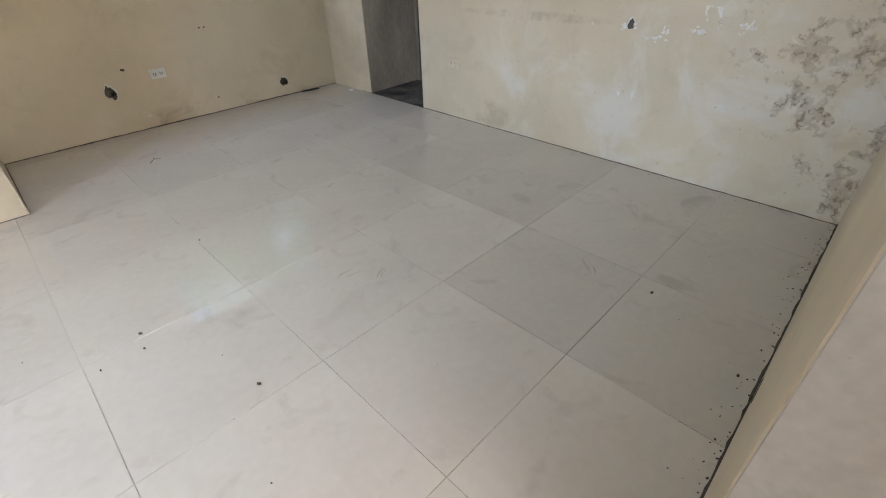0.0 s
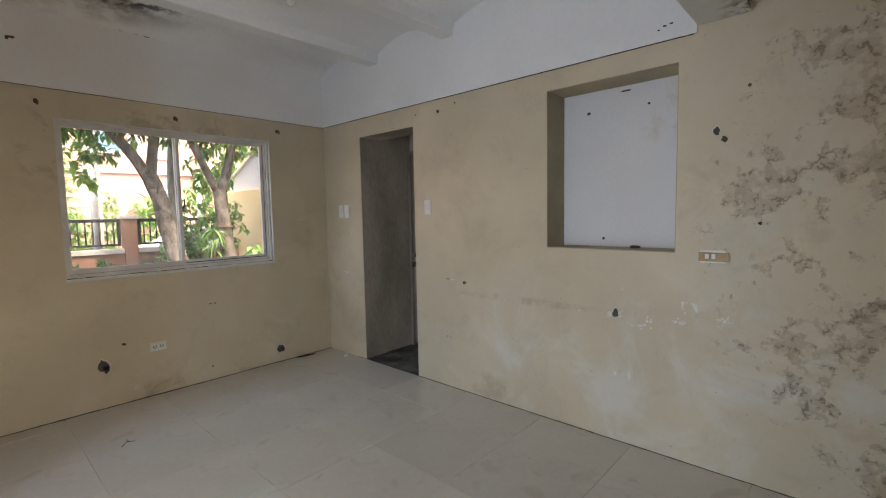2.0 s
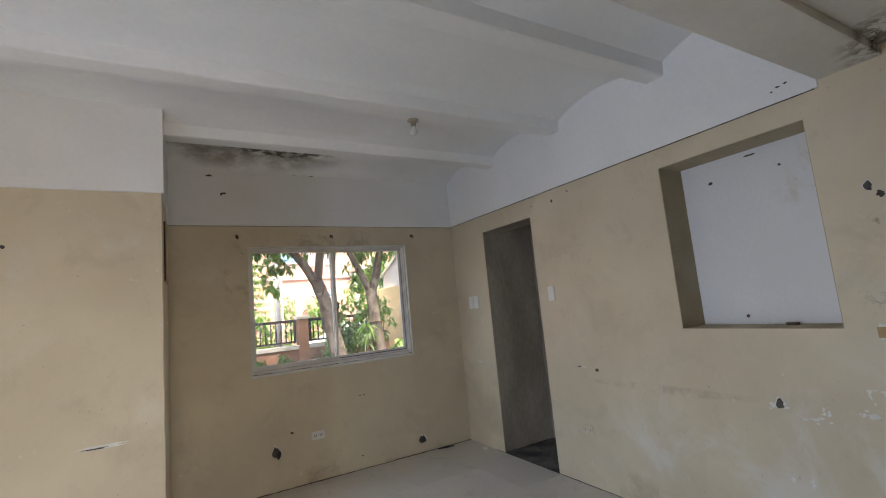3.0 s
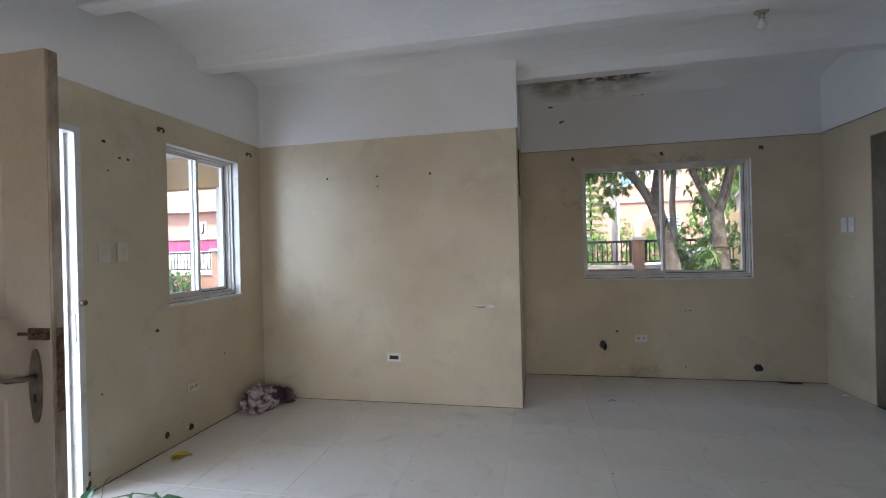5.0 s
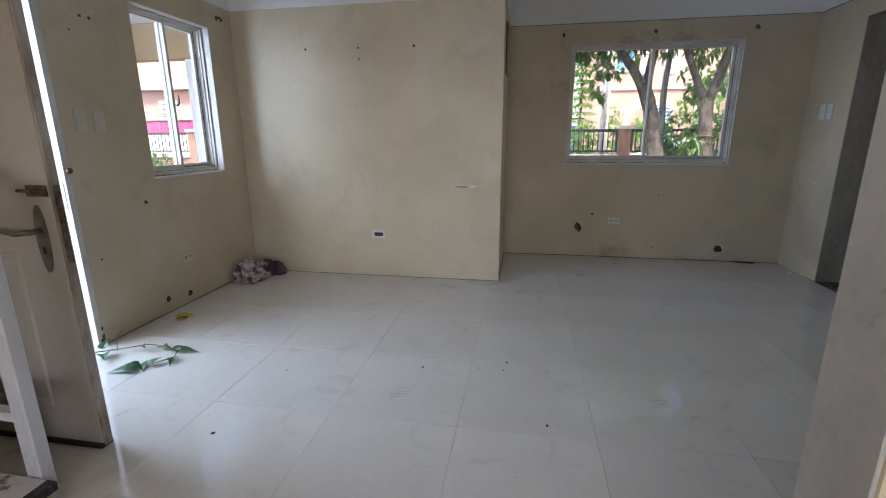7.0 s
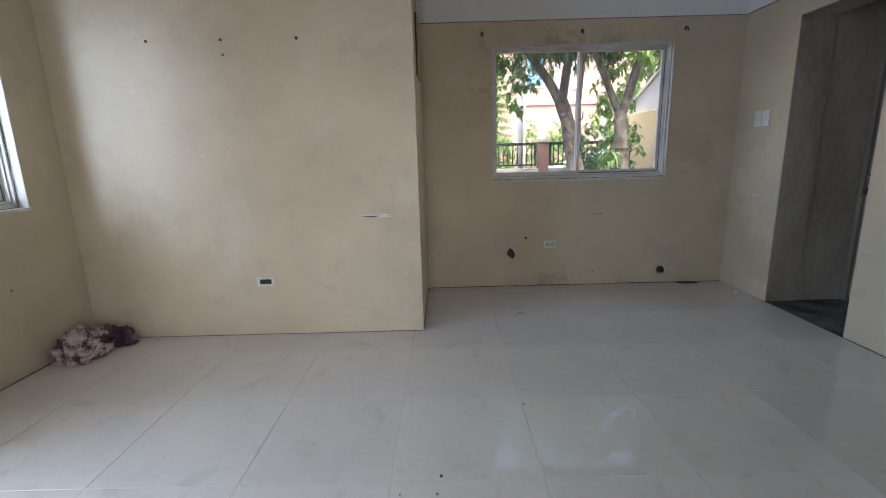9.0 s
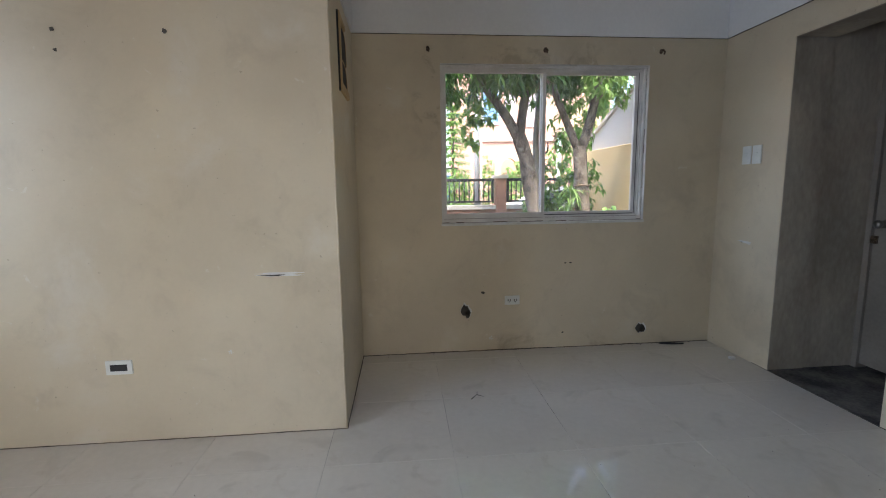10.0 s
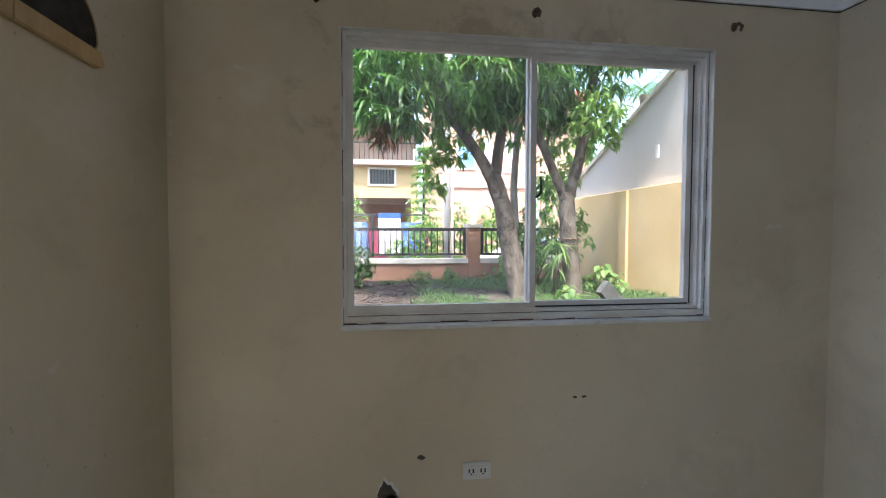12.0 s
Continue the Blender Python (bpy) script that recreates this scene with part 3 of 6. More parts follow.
# unseen slab; its wide south and west overhangs are added to keep sun out
structure("roof", soft_box(-3.05, 4.6, -4.3, 5.3, 3.105, 3.25, 0.01), paint_white, "unseen concrete roof slab with overhangs added to block the sun", "roof")

# floor: bedding sheet, the tiles are laid on it further down
structure("floor", soft_box(XW - 0.16, XE, -2.6, YN, -0.14, -0.0016, 0.001), bedding, "floor bed of grey grout under the tiles", "floor")
floor_ob = bpy.data.objects["floor"]
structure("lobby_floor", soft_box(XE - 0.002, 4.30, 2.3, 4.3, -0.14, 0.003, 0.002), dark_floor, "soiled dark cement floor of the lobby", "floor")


# ---------- windows ----------
def sliding_window(name, label, m, w, h, latch_side, back=0.0):
    """An aluminium window in its opening: local x along the wall, y outwards, z up, from the opening's lower corner."""
    win = tagged(new(name), label, "window", kind="structure")
    win.matrix_world = m
    win.empty_display_size = 0.05

    def put(nm, bm, mat_, parent, lab=""):
        ob = new(nm, mesh_of(nm, bm, mat_))
        ob.parent = parent
        if lab:
            ob["label"] = lab
        return ob

    b, y0, y1 = 0.020, 0.03 + back, 0.125 + back
    fr = bmesh.new()
    box(fr, 0, b, y0, y1, 0, h), box(fr, w - b, w, y0, y1, 0, h), box(fr, b, w - b, y0, y1, 0, b + 0.012), box(fr, b, w - b, y0, y1, h - b, h)
    for yy in (0.05 + back, 0.085 + back):
        box(fr, b, w - b, yy, yy + 0.006, b + 0.012, b + 0.026), box(fr, b, w - b, yy, yy + 0.006, h - b - 0.012, h - b)
        box(fr, b, b + 0.010, yy, yy + 0.006, b + 0.026, h - b - 0.012), box(fr, w - b - 0.010, w - b, yy, yy + 0.006, b + 0.026, h - b - 0.012)
    frame_ob = put("window_frame", fr, aluminium, win, "greyed aluminium window frame")
    mid = w / 2
    for n, (x0, x1, yy) in enumerate(((b, mid + 0.014, 0.056 + back), (mid - 0.014, w - b - 0.014, 0.091 + back))):
        s = 0.024
        z0, z1 = b + 0.014, h - b - 0.006
        sb = bmesh.new()
        box(sb, x0, x0 + s, yy, yy + 0.026, z0, z1), box(sb, x1 - s, x1, yy, yy + 0.026, z0, z1)
        box(sb, x0 + s, x1 - s, yy, yy + 0.026, z0, z0 + 0.038), box(sb, x0 + s, x1 - s, yy, yy + 0.026, z1 - s, z1)
        sash = put("sash", sb, aluminium, win)
        pane = put("pane", box(bmesh.new(), x0 + s, x1 - s, yy + 0.011, yy + 0.015, z0 + 0.038, z1 - s), glass, sash, "dusty clear window glass")
        pane.visible_shadow = False
    gk = bmesh.new()
    gy = 0.088 + back
    box(gk, w - b - 0.0135, w - b - 0.0105, gy, gy + 0.03, b + 0.03, h - b - 0.01), box(gk, mid + 0.016, w - b - 0.02, 0.088 + back, 0.0905 + back, b + 0.027, b + 0.033)
    put("gasket", gk, slot_black, win, "black rubber gasket")
    lx = mid + latch_side
    la = tube(bmesh.new(), [(lx, 0.05 + back, h * 0.45), (lx + 0.004, 0.035 + back, h * 0.455), (lx + 0.012, 0.03 + back, h * 0.465), (lx + 0.015, 0.03 + back, h * 0.49), (lx + 0.012, 0.03 + back, h * 0.52)], [0.005, 0.006, 0.006, 0.005, 0.003], 8)
    put("latch", la, black_iron, win, "black hook latch")
    put("window_sill", soft_box(-0.004, w + 0.004, -0.010, y0, -0.014, 0.004, 0.003), trim_white, win, "chipped white painted sill edge")
    # dirt settled in the joints of frame, sash and sill
    gr = bmesh.new()
    rnd = random.Random(int(w * 100))
    x = 0.004
    while x < w - 0.03:
        ln = min(rnd.uniform(0.03, 0.14), w - 0.006 - x)
        box(gr, x, x + ln, y0 - 0.0015, y0 - 0.0003, 0.0043, 0.0043 + rnd.choice((0.002, 0.0025, 0.004, 0.006)))
        x += ln + (rnd.uniform(0.0, 0.05) if rnd.random() < 0.4 else 0.0004)
    for z_, x0, x1 in ((b + 0.0125, b, mid), (b + 0.0125, mid + 0.02, w - b)):
        box(gr, x0, x1, 0.0484 + back, 0.0497 + back, z_, z_ + 0.002)
    for x_ in (0.0045, w - 0.0072):
        z_ = 0.012
        while z_ < h - 0.1:
            ln = rnd.uniform(0.05, 0.2)
            box(gr, x_, x_ + rnd.choice((0.0012, 0.002, 0.0026)), y0 - 0.0014, y0 - 0.0003, z_, z_ + ln)
            z_ += ln + rnd.uniform(0.001, 0.08)
    put("grime", gr, rust, win, "brown grime in the frame joints")
    rv = bmesh.new()
    box(rv, 0.0, 0.004, 0.002, y0, 0.004, h), box(rv, w - 0.004, w, 0.002, y0, 0.004, h), box(rv, 0.004, w - 0.004, 0.002, y0, h - 0.004, h)
    put("window_reveal", rv, trim_white, win)
    return win


sliding_window("window_1", "wide two-pane aluminium sliding window looking on the garden", pose(WX0, YN, WZ0), WX1 - WX0, WZ1 - WZ0, 0.012)
sliding_window("window_2", "narrow two-pane aluminium sliding window by the entrance", pose(XW, LY0, LZ0, 0, 0, 90), LY1 - LY0, LZ1 - LZ0, 0.012, 0.03)


# ---------- doors ----------
def prism(bm, outline, y0, y1):
    """An outline in x and z, pushed from y0 to y1."""
    a = [bm.verts.new((x, y0, z)) for x, z in outline]
    b = [bm.verts.new((x, y1, z)) for x, z in outline]
    bm.faces.new(a), bm.faces.new(b[::-1])
    for i in range(len(a)):
        j = (i + 1) % len(a)
        bm.faces.new((a[i], b[i], b[j], a[j]))
    return bm


def loop_mould(bm, outline, y_face, width=0.018, proud=0.006):
    """A rounded raised moulding along a closed outline on a door face that looks towards -y."""
    n = len(outline)
    cx, cz = sum(p[0] for p in outline) / n, sum(p[1] for p in outline) / n
    rows = []
    for d, h in ((0.0, 0.0), (0.3, proud), (0.7, proud), (1.0, 0.0)):
        ring = []
        for x, z in outline:
            v = Vector((cx - x, cz - z))
            v.normalize()
            ring.append(bm.verts.new((x + v.x * width * d, y_face - h, z + v.y * width * d)))
        rows.append(ring)
    for a, b in zip(rows, rows[1:]):
        for i in range(n):
            bm.faces.new((a[i], a[(i + 1) % n], b[(i + 1) % n], b[i]))
    return bm


def entrance_door():
    door = thing("door_1", "aged white panelled entrance door standing open into the room", "door", (-1.70, 1.24, 0), kind="structure")
    f0, f1 = 1.226, 1.266
    leaf = part("door_leaf", soft_box(-1.69, -0.833, f0, f1, 0.012, 2.055, 0.004, 2), door_paint, door)
    part("door_edge", soft_box(-0.833, -0.824, f0 + 0.002, f1 - 0.002, 0.014, 2.05, 0.002), edge_wood, door, "worn dark door edge")
    up = [(-1.56, 1.12), (-1.56, 1.62), (-1.50, 1.71), (-1.42, 1.77), (-1.30, 1.80), (-1.18, 1.77), (-1.10, 1.69), (-1.03, 1.67), (-1.03, 1.12)]
    part("upper_moulding", loop_mould(bmesh.new(), up, f0, 0.05, 0.011), door_paint, leaf)
    part("upper_inner_moulding", loop_mould(bmesh.new(), [((x + 1.29) * 0.72 - 1.29, (z - 1.5) * 0.80 + 1.5) for x, z in up], f0, 0.022, 0.006), door_paint, leaf)
    down = [(-1.56, 0.18), (-1.56, 0.84), (-1.03, 0.84), (-1.03, 0.18)]
    part("lower_moulding", loop_mould(bmesh.new(), down, f0, 0.04, 0.008), door_paint, leaf)
    # lock plate, lever and bolt
    plate = bmesh.new()
    n = 24
    prism(plate, [(-0.899 + 0.026 * math.cos(2 * math.pi * i / n), 0.892 + 0.128 * math.sin(2 * math.pi * i / n)) for i in range(n)], f0 - 0.007, f0)
    hp = part("handle_plate", plate, brushed, door, "oval tarnished steel lock plate")
    lev = tube(bmesh.new(), [(-0.899, f0 - 0.004, 0.925), (-0.899, f0 - 0.045, 0.925), (-0.92, f0 - 0.05, 0.925), (-0.96, f0 - 0.05, 0.917), (-1.01, f0 - 0.05, 0.926), (-1.075, f0 - 0.05, 0.924)], [0.010, 0.010, 0.010, 0.009, 0.009, 0.007], 10)
    part("lever", lev, brushed, hp, "steel lever handle")
    part("key_hole", soft_box(-0.905, -0.893, f0 - 0.010, f0 - 0.006, 0.835, 0.865, 0.002), slot_black, hp)
    bolt = bmesh.new()
    box(bolt, -0.918, -0.838, f0 - 0.012, f0, 1.052, 1.092)
    tube(bolt, [(-0.955, f0 - 0.014, 1.072), (-0.828, f0 - 0.014, 1.072)], 0.006, 8)
    part("slide_bolt", bolt, rust, door, "rusty slide bolt")
    part("lock_face", soft_box(-0.8245, -0.8215, f0 + 0.008, f1 - 0.008, 0.80, 1.09, 0.001), rust, door, "rusted mortise lock face")
    part("bottom_seal", soft_box(-1.69, -0.828, f0 - 0.012, f1 + 0.004, 0.004, 0.026, 0.004), black_iron, door, "black rubber strip at the door foot")
    fr = bmesh.new()
    for y0, y1 in ((DY0 - 0.0, DY0 + 0.035), (DY1 - 0.035, DY1)):
        box(fr, XW - 0.15, XW + 0.006, y0, y1, 0.0, DZ1)
        box(fr, XW - 0.10, XW - 0.055, y1 if y0 < 1.5 else y0 - 0.012, y1 + 0.012 if y0 < 1.5 else y0, 0.0, DZ1 - 0.035)
    box(fr, XW - 0.15, XW + 0.006, DY0 + 0.035, DY1 - 0.035, DZ1 - 0.035, DZ1)
    frame_ob = tagged(part("door_frame", fr, trim_white), "white painted door frame at the entrance", "door frame", kind="structure")
    st = part("strike_plate", soft_box(XW - 0.04, XW - 0.012, DY1 - 0.0375, DY1 - 0.035, 0.86, 1.02, 0.001), brushed, frame_ob, "steel strike plate")
    ct = bmesh.new()
    lathe(ct, [(0.004, 0), (0.016, 0.001), (0.016, 0.022), (0.011, 0.028)], pose(XW + 0.006, DY1 - 0.014, 1.078, 0, 90, 0), 14)
    part("bolt_catch", ct, rust, frame_ob, "round bolt catch")
    rot = bmesh.new()
    for n, (y, z, r) in enumerate(((DY1 + 0.004, 0.05, 0.03), (DY1 - 0.01, 0.03, 0.025), (DY1 + 0.004, 0.11, 0.018))):
        o = blob_outline(y, z, r * 0.5, r, 10, 0.5, n)
        s = slab_from(o, lambda u, v, d: (XW + 0.006 + d, u, v), 0.0012)
        me = bpy.data.meshes.new("x")
        s.to_mesh(me), rot.from_mesh(me), s.free()
        bpy.data.meshes.remove(me)
    part("rotten_foot", rot, cement, frame_ob, "rotten dark foot of the door frame")


entrance_door()


def lobby_door():
    door = thing("door_2", "grey-white flush door with round knob in the lobby", "door", (4.05, 3.8, 0), kind="structure")
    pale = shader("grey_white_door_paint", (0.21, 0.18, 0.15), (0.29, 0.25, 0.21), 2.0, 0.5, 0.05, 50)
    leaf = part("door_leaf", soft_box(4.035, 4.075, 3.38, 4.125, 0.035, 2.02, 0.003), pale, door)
    k = lathe(bmesh.new(), [(0.026, 0), (0.026, 0.006), (0.011, 0.012), (0.011, 0.03), (0.024, 0.04), (0.029, 0.055), (0.022, 0.068), (0.006, 0.072)], pose(4.035, 4.06, 0.985, 0, -90, 0), 18)
    part("knob", k, brushed, door, "round tarnished door knob")
    part("hasp", soft_box(4.020, 4.036, 4.09, 4.14, 0.855, 0.905, 0.003), rust, door, "small rusty hasp")
    fr = bmesh.new()
    box(fr, 4.02, 4.10, 4.128, 4.166, 0.0, 2.058), box(fr, 4.02, 4.10, 3.325, 3.375, 0.0, 2.058), box(fr, 4.02, 4.10, 3.375, 4.128, 2.022, 2.058)
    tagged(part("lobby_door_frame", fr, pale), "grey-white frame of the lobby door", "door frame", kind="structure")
    po = thing("poster", "faded red calendar poster taped to the lobby door", "poster", (4.03, 4.0, 1.2))
    part("sheet", soft_box(4.031, 4.034, 3.62, 4.04, 1.15, 1.72, 0.0005), shader("faded_red_print", (0.10, 0.015, 0.012), (0.26, 0.09, 0.035), 7.0, 0.5, 0.0, 30), po)
    part("footer", soft_box(4.029, 4.031, 3.62, 4.04, 1.15, 1.23, 0.0005), shade_grey, po, "pale bar at the foot of the sheet")


lobby_door()


# ---------- stairs and railing ----------
def stairs():
    st = thing("staircase", "cream steps with dark nosing beside the entrance", "stairs", (-1.1, 0.5, 0), kind="structure")
    tread = shader("speckled_step_tile", (0.16, 0.14, 0.12), (0.60, 0.56, 0.50), 6.0, 0.35, 0.0, 40, ramp=(0.40, 0.46))
    run, rise = 0.215, 0.18
    for n in range(4):
        x1, z = -0.69 - run * n, rise * (n + 1) if n else 0.125
        y1 = 0.925
        part("step", soft_box(XW, x1 - 0.012, -0.1, y1 - 0.01, rise * n if n > 1 else (0.125 if n else 0.0), z - 0.03, 0.002), paint_cream if n else paint_cream, st)
        part("tread", soft_box(XW, x1 - 0.03, -0.1, y1, z - 0.03, z - 0.001, 0.003), tread if n == 0 else trim_white, st)
        part("nosing", soft_box(x1 - 0.03, x1 + 0.012, -0.1, y1, z - 0.034, z + 0.001, 0.008, 3), granite, st, "black rounded step nosing")


stairs()


def railing():
    r = thing("stair_railing", "white painted steel stair railing with ring balusters", "railing", (-0.73, 0.97, 0.0))
    y = 0.954
    # newel with a slanted head
    nb = bmesh.new()
    o = [(-0.812, 0.0), (-0.752, 0.0), (-0.752, 1.052), (-0.760, 1.068), (-0.812, 1.105)]
    prism(nb, o, y - 0.024, y + 0.024)
    bmesh.ops.bevel(nb, geom=nb.edges[:], offset=0.004, segments=1, affect="EDGES")
    part("newel", nb, rail_white, r)

    def bar(name, x0, z0, x1, z1, h, w):
        bm = bmesh.new()
        d = Vector((x1 - x0, 0, z1 - z0)).normalized()
        up = Vector((-d.z, 0, d.x)) * (h / 2 if d.x > 0 else -h / 2)
        prism(bm, [(x0 - up.x, z0 - up.z), (x1 - up.x, z1 - up.z), (x1 + up.x, z1 + up.z), (x0 + up.x, z0 + up.z)], y - w / 2, y + w / 2)
        bmesh.ops.bevel(bm, geom=bm.edges[:], offset=0.002, segments=1, affect="EDGES")
        return part(name, bm, rail_white, r)

    bar("handrail", -0.782, 1.045, -1.66, 1.69, 0.062, 0.053)
    for n in range(3):
        x1 = -0.812 - 0.30 * n
        x0, z = x1 - 0.26, 0.345 + 0.18 * n
        top = 1.005 + 0.215 * n
        bar("bottom_rail", x0, z, x1, z, 0.035, 0.04)
        bar("top_rail", x0, top, x1, top, 0.028, 0.03)
        part("post", soft_box(x0 - 0.04, x0, y - 0.022, y + 0.022, z - 0.04, top + 0.16, 0.002), rail_white, r)
        xm, zm = (x0 + x1) / 2 - 0.01, (z + top) / 2
        part("baluster", tube(bmesh.new(), [(xm, y, z + 0.01), (xm, y, zm - 0.06)], 0.0085, 8), rail_white, r)
        part("baluster", tube(bmesh.new(), [(xm, y, zm + 0.06), (xm, y, top - 0.01)], 0.0085, 8), rail_white, r)
        ring = part("ring", tube(bmesh.new(), [(xm + 0.058 * math.cos(a * math.pi / 12), y, zm + 0.058 * math.sin(a * math.pi / 12)) for a in range(25)], 0.010, 8, caps=False), rail_white, r)
        part("ring_arm", tube(bmesh.new(), [(xm + 0.06, y, zm), (x1, y, zm)], 0.007, 6), rail_white, r)
        part("ring_arm", tube(bmesh.new(), [(xm - 0.06, y, zm), (x0, y, zm)], 0.007, 6), rail_white, r)


railing()


# ---------- switches and sockets ----------
def plate_pose(wall, u, z):
    """A pose on a wall, local x along it, y out of it, z up."""
    return {"east": pose(XE, u, z, 0, 0, 90), "west": pose(XW, u, z, 0, 0, -90), "north": pose(u, YN, z, 0, 0, 180), "proj": pose(u, YP, z, 0, 0, 180)}[wall]


def socket(wall, u, z, w=0.115, h=0.07, body=plastic_cream, label="cream plastic wall socket with two outlets", hole=slot_black):
    s = tagged(new("wall_socket"), label, "socket", "wall sockets")
    s.matrix_world = plate_pose(wall, u, z)
    s.empty_display_size = 0.03

    def put(nm, bm, mt):
        ob = new(nm, mesh_of(nm, bm, mt))
        ob.parent = s
        return ob

    put("plate", soft_box(-w / 2, w / 2, -0.001, 0.009, -h / 2, h / 2, 0.004, 2), body)
    for c in (-w * 0.21, w * 0.21):
        put("outlet", soft_box(c - 0.021, c + 0.021, 0.008, 0.011, -0.019, 0.019, 0.003), body)
        for dx in (-0.008, 0.008):
            put("slot", box(bmesh.new(), c + dx - 0.003, c + dx + 0.003, 0.0085, 0.0118, -0.007, 0.009), hole)
        put("slot", tube(bmesh.new(), [(c, 0.0085, -0.012), (c, 0.0118, -0.012)], 0.0036, 8), hole)
    return s


def light_switch(wall, u, z, w=0.07, h=0.118, gangs=3, label="white plastic light switch plate", body=plastic_white):
    s = tagged(new("light_switch"), label, "switch", "light switches")
    s.matrix_world = plate_pose(wall, u, z)
    s.empty_display_size = 0.03

    def put(nm, bm, mt):
        ob = new(nm, mesh_of(nm, bm, mt))
        ob.parent = s
        return ob

    put("plate", soft_box(-w / 2, w / 2, -0.001, 0.009, -h / 2, h / 2, 0.004, 2), body)
    for g in range(gangs):
        zc = (g - (gangs - 1) / 2) * h * 0.26
        put("rocker", soft_box(-w * 0.22, w * 0.22, 0.008, 0.0125, zc - h * 0.10, zc + h * 0.10, 0.002), body)
    return s


socket("east", 3.062, 0.418, body=paint_cream, label="cream wall socket painted over with wall paint", hole=bakelite)
socket("north", 1.797, 0.394, body=plastic_white, label="white wall socket with two outlets under the window")
socket("west", 2.85, 0.365)
light_switch("east", 3.277, 1.462, gangs=2, label="cream switch plate with an indicator beside the doorway")
light_switch("east", 4.395, 1.448, 0.075, 0.125, 1, "blank white switch plate in the corner")
light_switch("east", 4.487, 1.448, 0.075, 0.125, 1, "blank white switch plate in the corner")
light_switch("west", 2.182, 1.358, body=plastic_cream, label="cream plastic light switch plate")
light_switch("west", 2.303, 1.358, body=plastic_cream, label="cream plastic light switch plate")

oc = tagged(new("outlet_cover"), "white wall outlet cover with an open black hole", "socket")
oc.matrix_world = plate_pose("proj", -0.434, 0.397)
for nm, b_, mt in (("plate", soft_box(-0.062, 0.062, -0.001, 0.010, -0.036, 0.036, 0.004, 2), plastic_white), ("hole", soft_box(-0.040, 0.040, 0.009, 0.012, -0.017, 0.016, 0.002), slot_black)):
    ob = new(nm, mesh_of(nm, b_, mt))
    ob.parent = oc

tp = tagged(new("taped_switch"), "broken cream switch plate covered with brown tape", "switch")
tp.matrix_world = plate_pose("east", 1.215, 1.158)
for nm, b_, mt in (("plate", soft_box(-0.060, 0.060, -0.001, 0.012, -0.033, 0.033, 0.004, 2), plastic_white), ("tape", soft_box(-0.072, 0.066, 0.0115, 0.0135, -0.026, 0.022, 0.001), tape_brown),
                   ("rocker", soft_box(-0.012, 0.006, 0.013, 0.017, -0.012, 0.014, 0.002), plastic_white), ("rocker", soft_box(0.018, 0.036, 0.013, 0.017, -0.012, 0.014, 0.002), plastic_white)):
    ob = new(nm, mesh_of(nm, b_, mt))
    ob.parent = tp

# the framed opening high on the side of the projecting wall
vb = thing("breaker_box", "empty wooden wall box with yellowed frame and dark torn openings", "wall box", (XP, 4.28, 1.8))
y0, y1, z0, z1, e = 4.025, 4.385, 1.785, 2.19, 0.048
fb = bmesh.new()
box(fb, XP - 0.001, XP + 0.016, y0, y0 + e, z0, z1), box(fb, XP - 0.001, XP + 0.016, y0 + e, y1 - 0.10, z1 - 0.03, z1)
v = [(y0 + e, z0), (y1 - 0.03, z0), (y1, z0 + 0.012), (y1 - 0.02, z0 + e), (y0 + e, z0 + e)]
lo, hi = [[fb.verts.new((x, a, c)) for a, c in v] for x in (XP - 0.001, XP + 0.016)]
fb.faces.new(lo[::-1]), fb.faces.new(hi)
for k in range(5):
    fb.faces.new((lo[k], lo[(k + 1) % 5], hi[(k + 1) % 5], hi[k]))
bmesh.ops.bevel(fb, geom=fb.edges[:], offset=0.003, segments=2, affect="EDGES")
part("frame", fb, ply, vb)
# no recess is cut: flat dark slabs paint the shaded holes
for za, zb in ((z0 + e, 1.972), (1.980, z1 - 0.03)):
    ya, yb, r = y0 + e, y1 - 0.015, 0.115
    o = [(ya, za), (yb - 0.012, za), (yb, za + 0.02)] + [(yb - r + r * math.cos(a * math.pi / 16), zb - r + r * math.sin(a * math.pi / 16)) for a in range(9)] + [(ya, zb)]
    part("opening", slab_from(o, lambda u, w_, d: (XP + d, u, w_), 0.004), opening_shade, vb, "dark slab painting the shade of a rounded opening")
    part("opening_rim", tube(bmesh.new(), [(XP + 0.004, a, c) for a, c in o[1:]], 0.0028, 6), ply, vb)
part("shadow_gap", soft_box(XP - 0.001, XP + 0.010, y0 - 0.007, y0, z0 - 0.006, z1, 0.001), slot_black, vb)

# ceiling bulb
bl = thing("bulb_holder", "bare bulb in an old ceiling lamp holder", "lamp", (2.35, 3.46, 2.90))
part("rose", lathe(bmesh.new(), [(0.045, 0.0), (0.045, -0.012), (0.03, -0.022), (0.02, -0.026)], pose(2.35, 3.46, 2.907), 20), bakelite, bl)
part("socket", lathe(bmesh.new(), [(0.019, -0.02), (0.021, -0.04), (0.018, -0.055)], pose(2.35, 3.46, 2.905), 16), bakelite, bl)
part("bulb", lathe(bmesh.new(), [(0.013, -0.053), (0.016, -0.066), (0.027, -0.085), (0.030, -0.10), (0.024, -0.118), (0.008, -0.128)], pose(2.35, 3.46, 2.905), 18), bulb_glass, bl, "clear glass bulb")


# ---------- wear on the walls ----------
chip_white = shader("bare_skim_coat", (0.62, 0.61, 0.58), (0.76, 0.75, 0.73), 12.0, 0.8, 0.2, 80)
